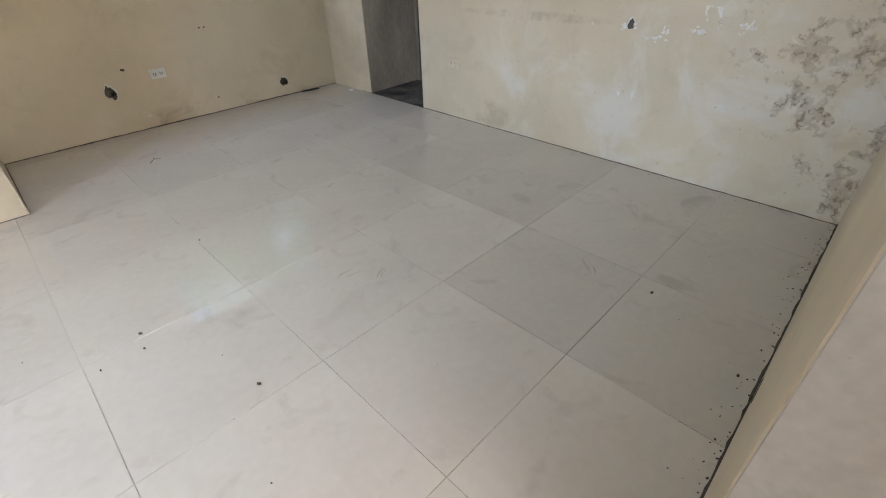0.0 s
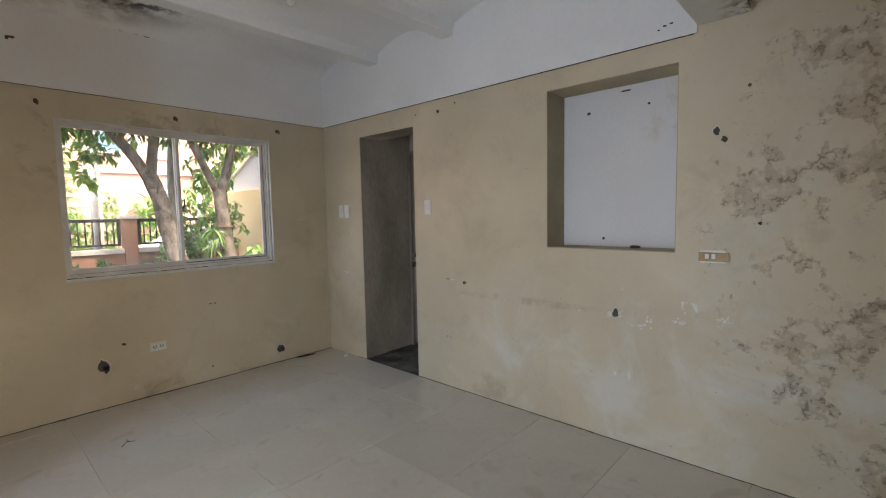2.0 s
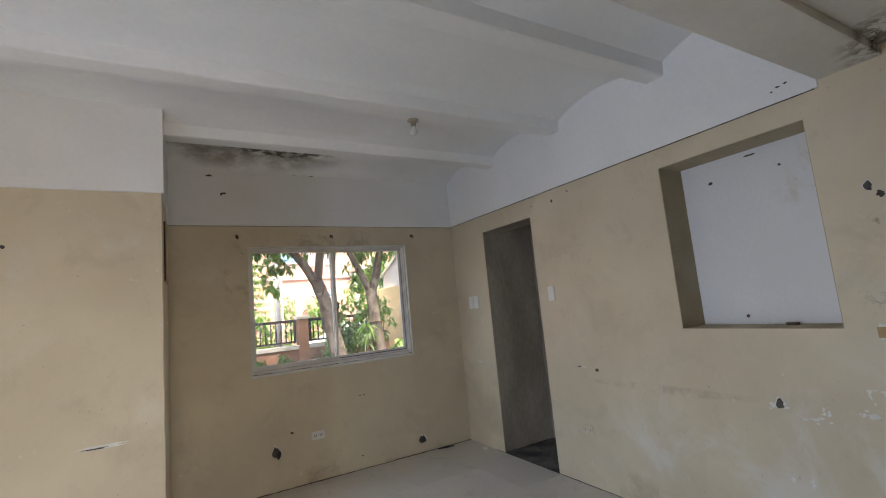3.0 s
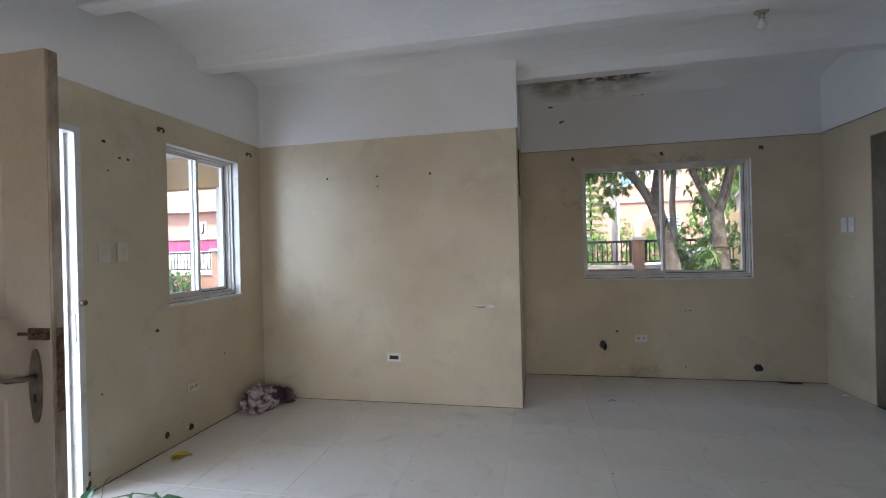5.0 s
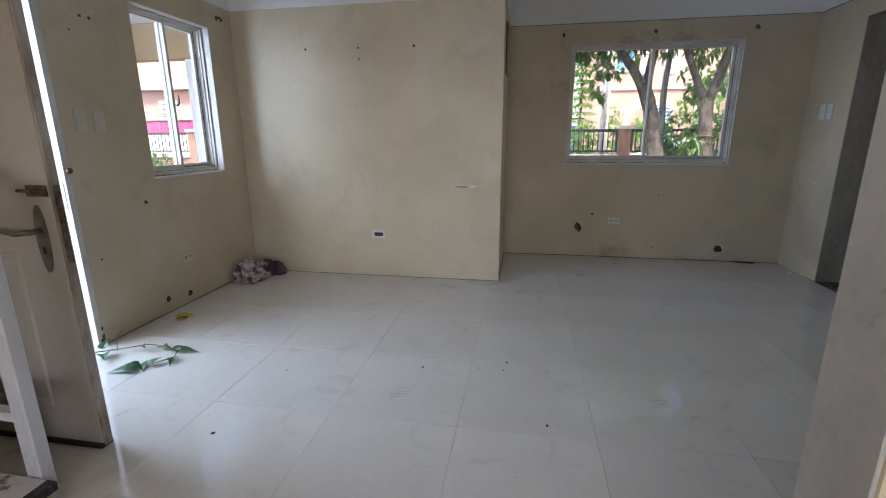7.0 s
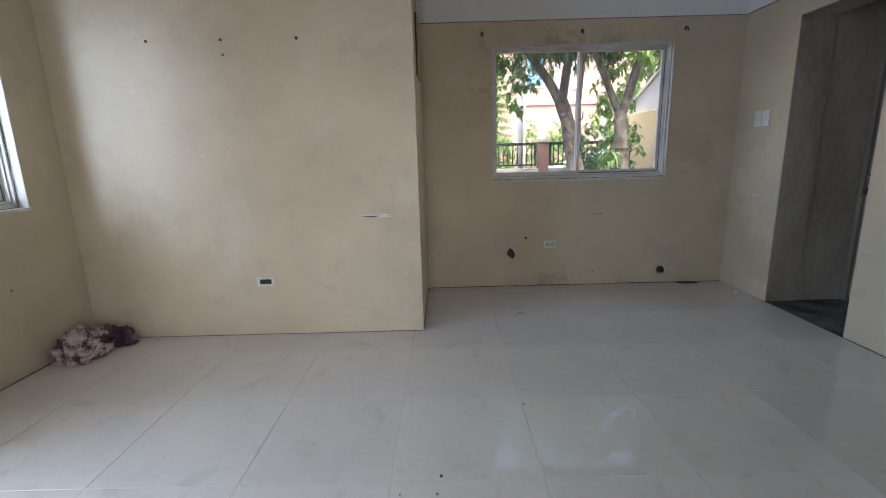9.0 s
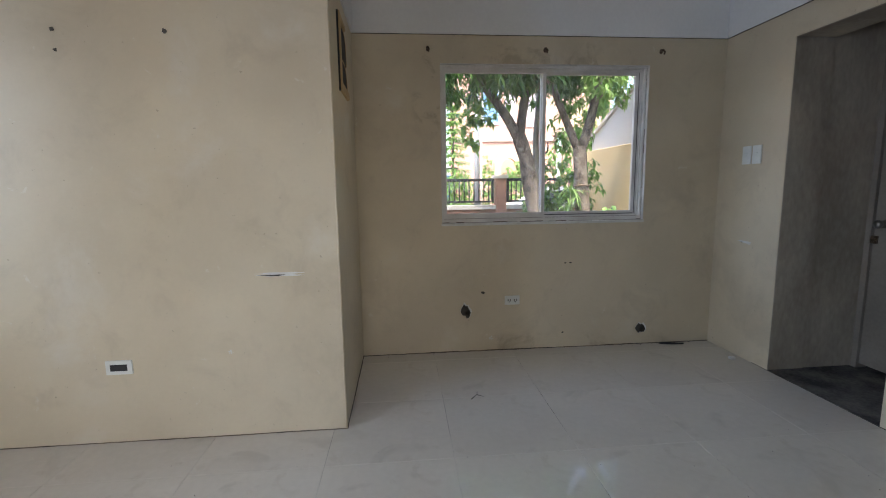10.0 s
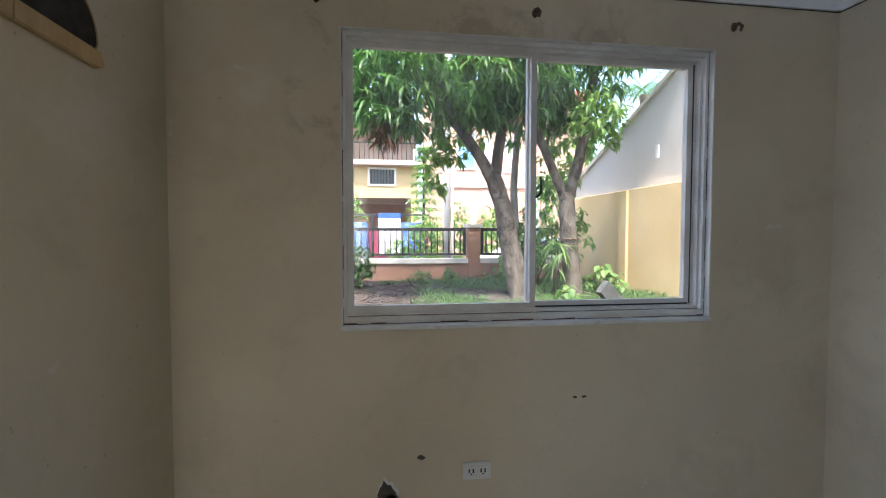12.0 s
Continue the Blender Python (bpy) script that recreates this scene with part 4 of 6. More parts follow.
WALLS = {"east": (wall_east, lambda u, v, d: (XE - d, u, v)), "north": (wall_north, lambda u, v, d: (u, YN - d, v)), "proj": (wall_proj, lambda u, v, d: (u, YP - d, v)), "west": (wall_west, lambda u, v, d: (XW + d, u, v))}
seed = [0]


def chip(wall, u, z, ru, rz, dark=True, n=14, rag=0.5):
    seed[0] += 1
    ob, place = WALLS[wall]
    if dark:
        part("plaster_chip", slab_from(blob_outline(u, z, ru, rz, n, rag, seed[0]), place, 0.0016), cement, ob)
        if max(ru, rz) > 0.025:
            part("chip_rim", slab_from(blob_outline(u + ru * 0.1, z + rz * 0.1, ru * 1.18, rz * 1.15, n, rag, seed[0]), place, 0.0008), chip_white, ob)
        return
    rnd_ = random.Random(seed[0])
    bm_ = bmesh.new()
    for _ in range(9):
        a_, r_ = rnd_.uniform(0, 6.3), rnd_.random() ** 0.7
        k_ = rnd_.uniform(0.15, 0.5) * (1.2 - r_)
        o_ = blob_outline(u + ru * r_ * math.cos(a_), z + rz * r_ * math.sin(a_), ru * k_ + 0.003, rz * k_ + 0.003, 11, 0.75, rnd_.randrange(10 ** 6))
        bm_.faces.new([bm_.verts.new(place(p_, q_, 0.0012 + 0.0004 * rnd_.random())) for p_, q_ in o_])
    part("paint_flake", bm_, chip_white, ob)


for wall, u, z, ru, rz, dark in (
        ("north", 1.434, 0.325, 0.042, 0.055, True), ("north", 1.455, 0.295, 0.03, 0.035, True), ("north", 2.826, 0.131, 0.05, 0.045, True), ("north", 2.85, 0.115, 0.03, 0.03, True), ("north", 1.573, 0.46, 0.02, 0.012, True),
        ("north", 1.63, 0.10, 0.03, 0.016, False), ("north", 2.21, 0.67, 0.012, 0.006, True), ("north", 2.25, 0.67, 0.012, 0.006, True), ("north", 2.20, 0.12, 0.012, 0.008, True),
        ("proj", 0.35, 0.838, 0.13, 0.009, False), ("proj", 0.34, 0.836, 0.10, 0.005, True), ("proj", 0.10, 0.45, 0.012, 0.012, False),
        ("proj", -1.023, 1.981, 0.012, 0.012, True), ("proj", -0.552, 1.98, 0.012, 0.012, True), ("proj", -0.548, 1.892, 0.012, 0.010, True), ("proj", -0.075, 1.978, 0.014, 0.014, True),
        ("west", 2.61, 0.104, 0.03, 0.03, True), ("west", 2.826, 0.075, 0.03, 0.032, True), ("west", 2.79, 0.085, 0.018, 0.018, False), ("west", 2.55, 0.83, 0.022, 0.016, True), ("west", 2.15, 0.53, 0.008, 0.008, True), ("west", 3.2, 0.53, 0.008, 0.008, True),
        ("west", 2.20, 2.02, 0.02, 0.012, True), ("west", 2.30, 1.94, 0.014, 0.012, True), ("west", 2.36, 1.94, 0.014, 0.012, True), ("west", 2.22, 1.85, 0.008, 0.008, True),
        ("east", 4.44, 0.835, 0.075, 0.010, False), ("east", 4.47, 0.84, 0.022, 0.008, True), ("east", 2.90, 0.87, 0.025, 0.016, True), ("east", 3.03, 0.885, 0.05, 0.006, False), ("east", 3.07, 0.885, 0.03, 0.005, True),
        ("east", 3.06, 0.17, 0.016, 0.03, False), ("east", 1.733, 0.79, 0.06, 0.045, False), ("east", 1.723, 0.79, 0.024, 0.034, True), ("east", 1.575, 0.735, 0.075, 0.02, False), ("east", 1.53, 0.775, 0.025, 0.03, False), ("east", 1.36, 0.785, 0.05, 0.02, False), ("east", 1.155, 0.825, 0.05, 0.018, False),
        ("east", 1.161, 0.446, 0.045, 0.022, False), ("east", 1.637, 0.43, 0.012, 0.035, False), ("east", 1.72, 0.42, 0.012, 0.02, False), ("east", 1.80, 1.24, 0.01, 0.01, True),
        ("east", 1.215, 1.80, 0.018, 0.03, True), ("east", 1.18, 1.755, 0.018, 0.018, True), ("east", 1.08, 2.0, 0.01, 0.012, True), ("east", 0.50, 1.86, 0.014, 0.03, True), ("east", 1.02, 1.33, 0.012, 0.010, True),
        ("east", 3.15, 2.215, 0.016, 0.016, True), ("east", 2.97, 2.25, 0.01, 0.01, True), ("east", 3.40, 2.225, 0.008, 0.008, True)):
    chip(wall, u, z, ru, rz, dark)
# long scrapes that bare the white skim coat
for wall, u, z, ru, rz, sd in (("proj", 0.36, 0.846, 0.135, 0.006, 71), ("proj", 0.42, 0.834, 0.07, 0.004, 72), ("east", 4.45, 0.842, 0.085, 0.007, 73)):
    ob, place = WALLS[wall]
    part("paint_scrape", slab_from(blob_outline(u, z, ru, rz, 26, 0.45, sd), place, 0.0021), chip_white, ob)

WALLS["band"] = (bpy.data.objects["upper_wall_north"], lambda u, v, d: (u, YN - 0.012 - d, v))
WALLS["band_east"] = (bpy.data.objects["upper_wall_east"], lambda u, v, d: (XE - 0.012 - d, u, v))
WALLS["niche"] = (bpy.data.objects["niche_back"], lambda u, v, d: (XE + 0.236 - d, u, v))
for wall, u, z, ru, rz in (("band", 1.70, 2.812, 0.02, 0.012), ("band", 1.81, 2.813, 0.05, 0.012), ("band", 1.86, 2.808, 0.025, 0.01), ("band", 1.09, 2.60, 0.03, 0.012), ("band", 1.07, 2.59, 0.012, 0.016), ("band", 0.98, 2.755, 0.035, 0.01),
                           ("band_east", 1.435, 2.39, 0.012, 0.006), ("band_east", 1.47, 2.385, 0.014, 0.006), ("band_east", 1.50, 2.37, 0.010, 0.005), ("niche", 2.004, 2.046, 0.014, 0.014), ("niche", 1.624, 2.048, 0.011, 0.011), ("niche", 1.766, 2.15, 0.045, 0.007)):
    chip(wall, u, z, ru, rz)
tagged(part("niche_debris", soft_box(3.56, 3.595, 1.645, 1.70, NZ0 + 0.004, NZ0 + 0.018, 0.004), cement), "dark crumb of plaster lying in the niche", "rubble")


def hook(wall, u, z):
    """A bent curtain-rod nail."""
    ob, place = WALLS[wall]
    h = tagged(new("curtain_hook", None), "bent rusty curtain hook in the wall", "hook", "curtain hooks")
    h.location = place(u, z, 0)
    bm = tube(bmesh.new(), [place(u, z + 0.012, -0.004), place(u, z + 0.012, 0.03), place(u + 0.006, z - 0.004, 0.042), place(u + 0.004, z - 0.022, 0.036)], [0.006, 0.007, 0.007, 0.005], 8)
    lathe_b = mesh_of("shank", bm, rust)
    part("shank", lathe_b, rust, h)
    part("base", slab_from([(u + 0.012 * math.cos(a * 0.7), z + 0.008 + 0.018 * math.sin(a * 0.7)) for a in range(9)], place, 0.008), rust, h)


for u in (1.184, 2.023, 2.891):
    hook("north", u, 2.205)
hook("west", 2.597, 2.185)
hook("west", 3.55, 2.205)


joint_dirt = shader("brown_joint_dirt", (0.07, 0.05, 0.035), (0.30, 0.24, 0.17), 14.0, 0.9, 0.3, 60)


def foot_gap(name, a, b, out, label, top=0.011, seed=1):
    """A ragged dark joint where the tiles meet a wall; out: the way into the room."""
    rnd = random.Random(seed)
    a, b, out = Vector((*a, 0)), Vector((*b, 0)), Vector((*out, 0))
    n = int((b - a).length / 0.03)
    bm = bmesh.new()
    prev, h = None, top * 0.6
    for i in range(n + 1):
        h = min(max(h + rnd.uniform(-0.35, 0.35) * top, 0.003), top * (1.8 if rnd.random() < 0.06 else 1.0))
        p = a.lerp(b, i / n)
        row = [bm.verts.new(p + out * 0.0005 + Vector((0, 0, h))), bm.verts.new(p + out * 0.0022 + Vector((0, 0, h * 0.9))), bm.verts.new(p + out * (0.004 + rnd.random() * 0.004) + Vector((0, 0, 0.0012)))]
        if prev:
            for k in range(2):
                bm.faces.new((prev[k], row[k], row[k + 1], prev[k + 1]))
        prev = row
    structure(name, bm, joint_dirt, label, "joint")


foot_gap("floor_joint_north", (XP, YN), (XE, YN), (0, -1), "dark ragged joint between tiles and wall", 0.008, 3)
foot_gap("floor_joint_east", (XE, 0.47), (XE, GY0), (-1, 0), "dark ragged joint between tiles and wall", 0.005, 4)
foot_gap("floor_joint_projection", (XW, YP), (XP, YP), (0, -1), "dark ragged joint between tiles and wall", 0.0035, 5)
foot_gap("floor_joint_west", (XW, DY1 + 0.01), (XW, YP), (1, 0), "dark ragged joint between tiles and wall", 0.007, 6)


# rounded, slightly wavering plaster edge of the projecting wall
rnd = random.Random(15)
structure("plaster_edge", tube(bmesh.new(), [(XP - 0.0035 + rnd.uniform(-0.0012, 0.0012), YP + 0.0035 + rnd.uniform(-0.0012, 0.0012), 0.004 + 2.30 * i / 46) for i in range(47)], 0.0065, 8), paint_cream, "worn cream plaster edge of the projecting wall", "wall")


# ---------- loose things on the floor ----------
def rag_heap():
    for nm, label, col, c, sz, sd in (("rag", "crumpled grey-pink rag on the floor in the corner", shader("grey_pink_cloth", (0.10, 0.055, 0.07), (0.62, 0.50, 0.50), 14.0, 0.95, 0.4, 90, ramp=(0.40, 0.58)), (-1.56, 3.44, 0.0), (0.17, 0.20, 0.20), 3),
                                      ("rag", "crumpled purple rag on the floor in the corner", shader("purple_cloth", (0.05, 0.025, 0.04), (0.22, 0.14, 0.18), 9.0, 0.95, 0.4, 90), (-1.48, 3.63, 0.0), (0.17, 0.095, 0.15), 9)):
        bm = bmesh.new()
        bmesh.ops.create_icosphere(bm, subdivisions=5, radius=1.0)
        for v in bm.verts:
            p = v.co.copy()
            q = p * 1.6 + Vector((sd, sd * 2, 0))
            r1, r2, r3 = (1 - 2 * abs(noise.noise(q * s)) for s in (0.9, 2.4, 5.0))
            fold = 0.34 * max(r1, 0) + 0.22 * max(r2, 0) + 0.06 * max(r3, 0)
            k = 0.42 + fold * 0.9
            z = max(p.z, -0.25) + 0.25
            v.co = Vector((c[0] + p.x * sz[0] * k, c[1] + p.y * sz[1] * k, max(0.002, z * sz[2] * (0.35 + fold * 0.9))))
        for f in bm.faces:
            f.smooth = True
        tagged(part(nm, bm, col), label, "cloth")


rag_heap()


def leaf_blade(bm, base, way, up, length, width, curl=0.15, heart=False):
    """One leaf: a folded blade of two rows along its midrib."""
    way, up = Vector(way).normalized(), Vector(up)
    side = way.cross(up).normalized()
    up = side.cross(way)
    base = Vector(base)
    prof = ((-0.16, 0.62), (-0.04, 0.98), (0.12, 1.0), (0.34, 0.70), (0.66, 0.30), (1.0, 0.02)) if heart else ((0.0, 0.06), (0.2, 0.72), (0.45, 1.0), (0.72, 0.7), (1.0, 0.03))
    rows = []
    for s, w in prof:
        c = base + way * length * s - up * length * curl * s * s
        lift = up * width * 0.18 * w
        rows.append((bm.verts.new(c - side * width / 2 * w + lift), bm.verts.new(c), bm.verts.new(c + side * width / 2 * w + lift)))
    for a, b in zip(rows, rows[1:]):
        bm.faces.new((a[0], a[1], b[1], b[0])), bm.faces.new((a[1], a[2], b[2], b[1]))


def leaf_material(name, low, high, trans=0.35, rough=0.45):
    m = bpy.data.materials.new(name)
    m.use_nodes = True
    N, L = m.node_tree.nodes, m.node_tree.links
    b = N["Principled BSDF"]
    g, cr = N.new("ShaderNodeNewGeometry"), N.new("ShaderNodeValToRGB")
    cr.color_ramp.elements[0].color, cr.color_ramp.elements[1].color = (*low, 1), (*high, 1)
    L.new(g.outputs["Random Per Island"], cr.inputs[0])
    L.new(cr.outputs[0], b.inputs["Base Color"])
    b.inputs["Roughness"].default_value = rough
    t, mx, hs = N.new("ShaderNodeBsdfTranslucent"), N.new("ShaderNodeMixShader"), N.new("ShaderNodeHueSaturation")
    hs.inputs["Value"].default_value, hs.inputs["Saturation"].default_value = 1.7, 1.1
    L.new(cr.outputs[0], hs.inputs["Color"]), L.new(hs.outputs[0], t.inputs[0])
    mx.inputs[0].default_value = trans
    L.new(b.outputs[0], mx.inputs[1]), L.new(t.outputs[0], mx.inputs[2])
    L.new(mx.outputs[0], N["Material Output"].inputs[0])
    return m


vine_leaf = leaf_material("vine_leaf", (0.02, 0.075, 0.032), (0.06, 0.16, 0.045), 0.15)
stem_green = shader("vine_stem", (0.09, 0.13, 0.05), (0.16, 0.20, 0.09), 20.0, 0.6, 0.0, 60)


def vine():
    v = thing("vine", "green creeping vine with heart-shaped leaves across the doorstep", "plant", (-1.35, 1.95, 0))
    a = [(-1.80, 1.88, 0.012), (-1.64, 1.92, 0.02), (-1.50, 1.96, 0.035), (-1.38, 2.06, 0.03), (-1.25, 2.07, 0.02), (-1.16, 2.03, 0.015), (-1.13, 1.97, 0.012), (-1.18, 1.89, 0.012), (-1.28, 1.84, 0.012)]
    part("stem", tube(bmesh.new(), a, 0.0035, 6), stem_green, v)
    part("tendril", tube(bmesh.new(), [(-1.50, 1.96, 0.03), (-1.54, 2.00, 0.06), (-1.56, 2.03, 0.09), (-1.55, 2.06, 0.11)], 0.002, 5), stem_green, v)
    for x, y, z, yaw, ln, w, tilt in ((-1.25, 1.81, 0.012, 205, 0.125, 0.11, 0.25), (-1.25, 1.86, 0.012, -40, 0.09, 0.07, 0.15), (-1.41, 2.03, 0.03, -30, 0.09, 0.06, 0.5), (-1.29, 2.06, 0.02, -20, 0.09, 0.06, 0.5),
                                      (-1.20, 2.05, 0.015, 15, 0.10, 0.06, 0.4), (-1.14, 2.05, 0.02, 5, 0.11, 0.05, 0.1), (-1.12, 1.95, 0.012, -60, 0.09, 0.06, 0.3), (-1.19, 1.87, 0.02, 60, 0.06, 0.05, 0.6), (-1.56, 1.92, 0.02, -40, 0.12, 0.10, 0.4), (-1.62, 1.98, 0.03, 100, 0.07, 0.06, 0.9)):
        bm = bmesh.new()
        d = Vector((math.cos(radians(yaw)), math.sin(radians(yaw)), tilt))
        leaf_blade(bm, (x, y, z), d, (0, 0, 1), ln, w, 0.35, True)
        for vv in bm.verts:
            vv.co.z = max(vv.co.z, 0.004)
        part("leaf", bm, vine_leaf, v)


vine()
yl = bmesh.new()
leaf_blade(yl, (-1.60, 2.52, 0.006), (1, 0.35, 0.10), (0, 0, 1), 0.14, 0.075, 0.1)
box(yl, -1.56, -1.50, 2.49, 2.53, 0.001, 0.006)
tagged(part("yellow_leaf", yl, shader("yellow_dry_leaf", (0.42, 0.28, 0.03), (0.60, 0.44, 0.06), 12.0, 0.6, 0.1, 60)), "fallen yellow leaf on the tiles", "leaf")
tagged(part("stick", tube(bmesh.new(), [(2.98, 4.735, 0.008), (3.06, 4.715, 0.009), (3.16, 4.70, 0.008)], [0.006, 0.009, 0.006], 7), black_iron), "short black stick on the floor by the wall", "stick")
tagged(part("pebble", soft_box(3.30, 3.335, 4.36, 4.39, 0.0, 0.02, 0.007, 2), chip_white), "small crumb of plaster on the tiles", "rubble")
tagged(part("twig", tube(bmesh.new(), [(1.36, 3.98, 0.004), (1.40, 4.02, 0.012), (1.44, 4.00, 0.005), (1.40, 4.02, 0.01), (1.41, 4.07, 0.004)], 0.0022, 5), black_iron), "small dry twig on the floor", "twig")
gr = bmesh.new()
rnd = random.Random(4)
for x, y, s in [(-0.45, 1.39, 0.016), (-0.41, 1.95, 0.013), (0.33, 2.11, 0.016), (0.776, 2.146, 0.012), (0.79, 2.24, 0.016), (0.636, 2.146, 0.014), (0.99, 1.685, 0.016), (2.31, 0.94, 0.018), (2.09, 0.56, 0.02), (1.206, 2.74, 0.012)] + \
               [(rnd.uniform(-1.5, 3.3), rnd.uniform(0.6, 3.6), rnd.uniform(0.002, 0.006)) for _ in range(110)] + [(rnd.uniform(1.5, 3.35), YB + 0.01 + abs(rnd.gauss(0, 0.03)), rnd.uniform(0.003, 0.009)) for _ in range(80)] + \
               [(XE - 0.01 - abs(rnd.gauss(0, 0.02)), rnd.uniform(0.5, 3.3), rnd.uniform(0.003, 0.007)) for _ in range(60)] + [(rnd.uniform(0.7, 3.3), YN - 0.008 - abs(rnd.gauss(0, 0.012)), rnd.uniform(0.003, 0.008)) for _ in range(70)]:
    a = rnd.uniform(0, 180)
    lathe(gr, [(s * 0.55, 0.0), (s * 0.5, s * 0.25), (s * 0.2, s * 0.4)], pose(x, y, 0.0005, 0, 0, a) @ Matrix.Diagonal((rnd.uniform(0.5, 1.2), rnd.uniform(0.3, 0.7), 1, 1)), 6)
tagged(part("floor_grit", gr, cement), "dark grit and crumbs scattered on the tiles", "dirt", kind="stuff")


def scuff(x, y, turn, length, strokes, sd):
    """A few thin curved rub marks on the tiles."""
    r_ = random.Random(sd)
    bm_ = bmesh.new()
    for k in range(strokes):
        m_ = pose(x + r_.gauss(0, 0.012), y + 0.018 * k, 0.0007, 0, 0, turn + r_.uniform(-12, 12))
        ln, bend = length * r_.uniform(0.5, 1.0), r_.uniform(-0.012, 0.02)
        up, low_ = [], []
        for i in range(9):
            f_ = i / 8
            wd = r_.uniform(0.0012, 0.0034) * (1 - abs(2 * f_ - 1) ** 3)
            c_ = bend * (1 - (2 * f_ - 1) ** 2)
            up.append(bm_.verts.new(m_ @ Vector(((f_ - 0.5) * ln, c_ + wd, 0)))), low_.append(bm_.verts.new(m_ @ Vector(((f_ - 0.5) * ln, c_ - wd, 0))))
        for i in range(8):
            bm_.faces.new((low_[i], low_[i + 1], up[i + 1], up[i]))
    part("scuff_mark", bm_, scuff_brown, floor_ob)


scuff_brown = shader("rubbed_brown_dirt", (0.36, 0.29, 0.22), (0.52, 0.45, 0.37), 40.0, 0.6, 0.0, 90)
for k, (x, y, turn, ln, n) in enumerate(((0.279, 1.797, 12, 0.15, 4), (1.651, 1.837, 25, 0.10, 3), (-0.95, 1.45, 70, 0.16, 2), (1.55, 1.95, -10, 0.12, 2), (2.3, 1.2, 50, 0.14, 3), (2.0, 2.75, 20, 0.10, 2))):
    scuff(x, y, turn, ln, n, 90 + k)


# ---------- the garden and the street ----------
soil = shader("garden_soil", (0.035, 0.027, 0.02), (0.11, 0.085, 0.062), 2.5, 0.95, 0.6, 30)
GZ = 0.36


def height(x, y):
    s = min(1.0, max(0.0, (y - 5.0) / 0.8))
    side = min(1.0, max(0.0, (x + 2.6) / 0.8))
    garden = GZ * s * s * (3 - 2 * s) * (0.6 + 0.4 * side)
    if y > 12.35:
        garden = GZ * max(0.0, 1 - (y - 12.35) / 0.6) * 0.7
    return -0.16 + garden * 1.44 + (0.03 * noise.noise(Vector((x, y, 0))) if 6 < y < 12 else 0)


xs = sorted(set([-300, -120, -60, -35, -22] + [-16 + 0.5 * i for i in range(65)] + [20, 30, 60, 120, 300]))
ys = sorted(set([-300, -100, -40, -15, -6, -3, 0, 3, 4.9] + [5.0 + 0.25 * i for i in range(33)] + [13.5, 14, 15, 17, 19, 22, 26, 32, 45, 90, 300]))
bm = bmesh.new()
grid = [[bm.verts.new((x, y, height(x, y))) for y in ys] for x in xs]
for i in range(len(xs) - 1):
    for j in range(len(ys) - 1):
        bm.faces.new((grid[i][j], grid[i + 1][j], grid[i + 1][j + 1], grid[i][j + 1])).smooth = True
structure("ground", bm, soil, "bare garden soil reaching to the street", "ground")
structure("road", soft_box(-60, 60, 13.6, 18.2, -0.2, -0.145, 0.01), shader("worn_concrete_road", (0.30, 0.29, 0.27), (0.42, 0.41, 0.39), 1.5, 0.9, 0.2, 30), "pale concrete village street", "road")

# carport beside the entrance
tan = shader("tan_beam_paint", (0.42, 0.27, 0.10), (0.52, 0.35, 0.15), 2.0, 0.6, 0.1, 40)
structure("carport_floor", soft_box(-8.2, -1.862, -2.6, 6.4, -0.2, -0.06, 0.01), shader("carport_concrete", (0.36, 0.35, 0.33), (0.48, 0.47, 0.45), 1.5, 0.8, 0.2, 30), "pale concrete carport floor", "floor")
cp = thing("carport", "white carport roof on square columns with tan beam", "carport", (-3.6, 3.0, -0.06), kind="structure")
part("roof", soft_box(-8.0, -3.4, -2.4, 6.3, 2.82, 2.94, 0.01), paint_white, cp)
part("beam", soft_box(-7.9, -3.46, 5.9, 6.1, 2.34, 2.818, 0.01), tan, cp, "tan painted carport beam")
part("column", soft_box(-3.88, -3.68, 5.88, 6.12, -0.06, 2.335, 0.01), paint_white, cp, "white square column")
part("column", soft_box(-7.9, -7.66, 5.88, 6.12, -0.06, 2.335, 0.01), paint_white, cp, "white square column")

# front fence
brown = shader("brown_fence_plaster", (0.24, 0.125, 0.08), (0.34, 0.185, 0.125), 2.0, 0.8, 0.2, 40)
stain(brown, (0.12, 0.075, 0.055), 2.0, 0.5, 0.7, 0.6, warp=0.5)
cap = shader("grey_fence_cap", (0.42, 0.39, 0.34), (0.56, 0.52, 0.46), 4.0, 0.8, 0.2, 40)
PILLARS = [3.33 - 3.05 * k for k in range(-1, 6)]
for n, px in enumerate(PILLARS):
    pl = thing("fence_pillar", "brown plastered fence pillar with a grey cap", "pillar", (px, 12.2, 0.2), "fence pillars")
    part("shaft", soft_box(px - 0.125, px + 0.125, 12.07, 12.34, 0.1, 1.43, 0.012, 2), brown, pl)
    part("cap", soft_box(px - 0.165, px + 0.165, 12.03, 12.38, 1.43, 1.515, 0.015, 2), cap, pl)
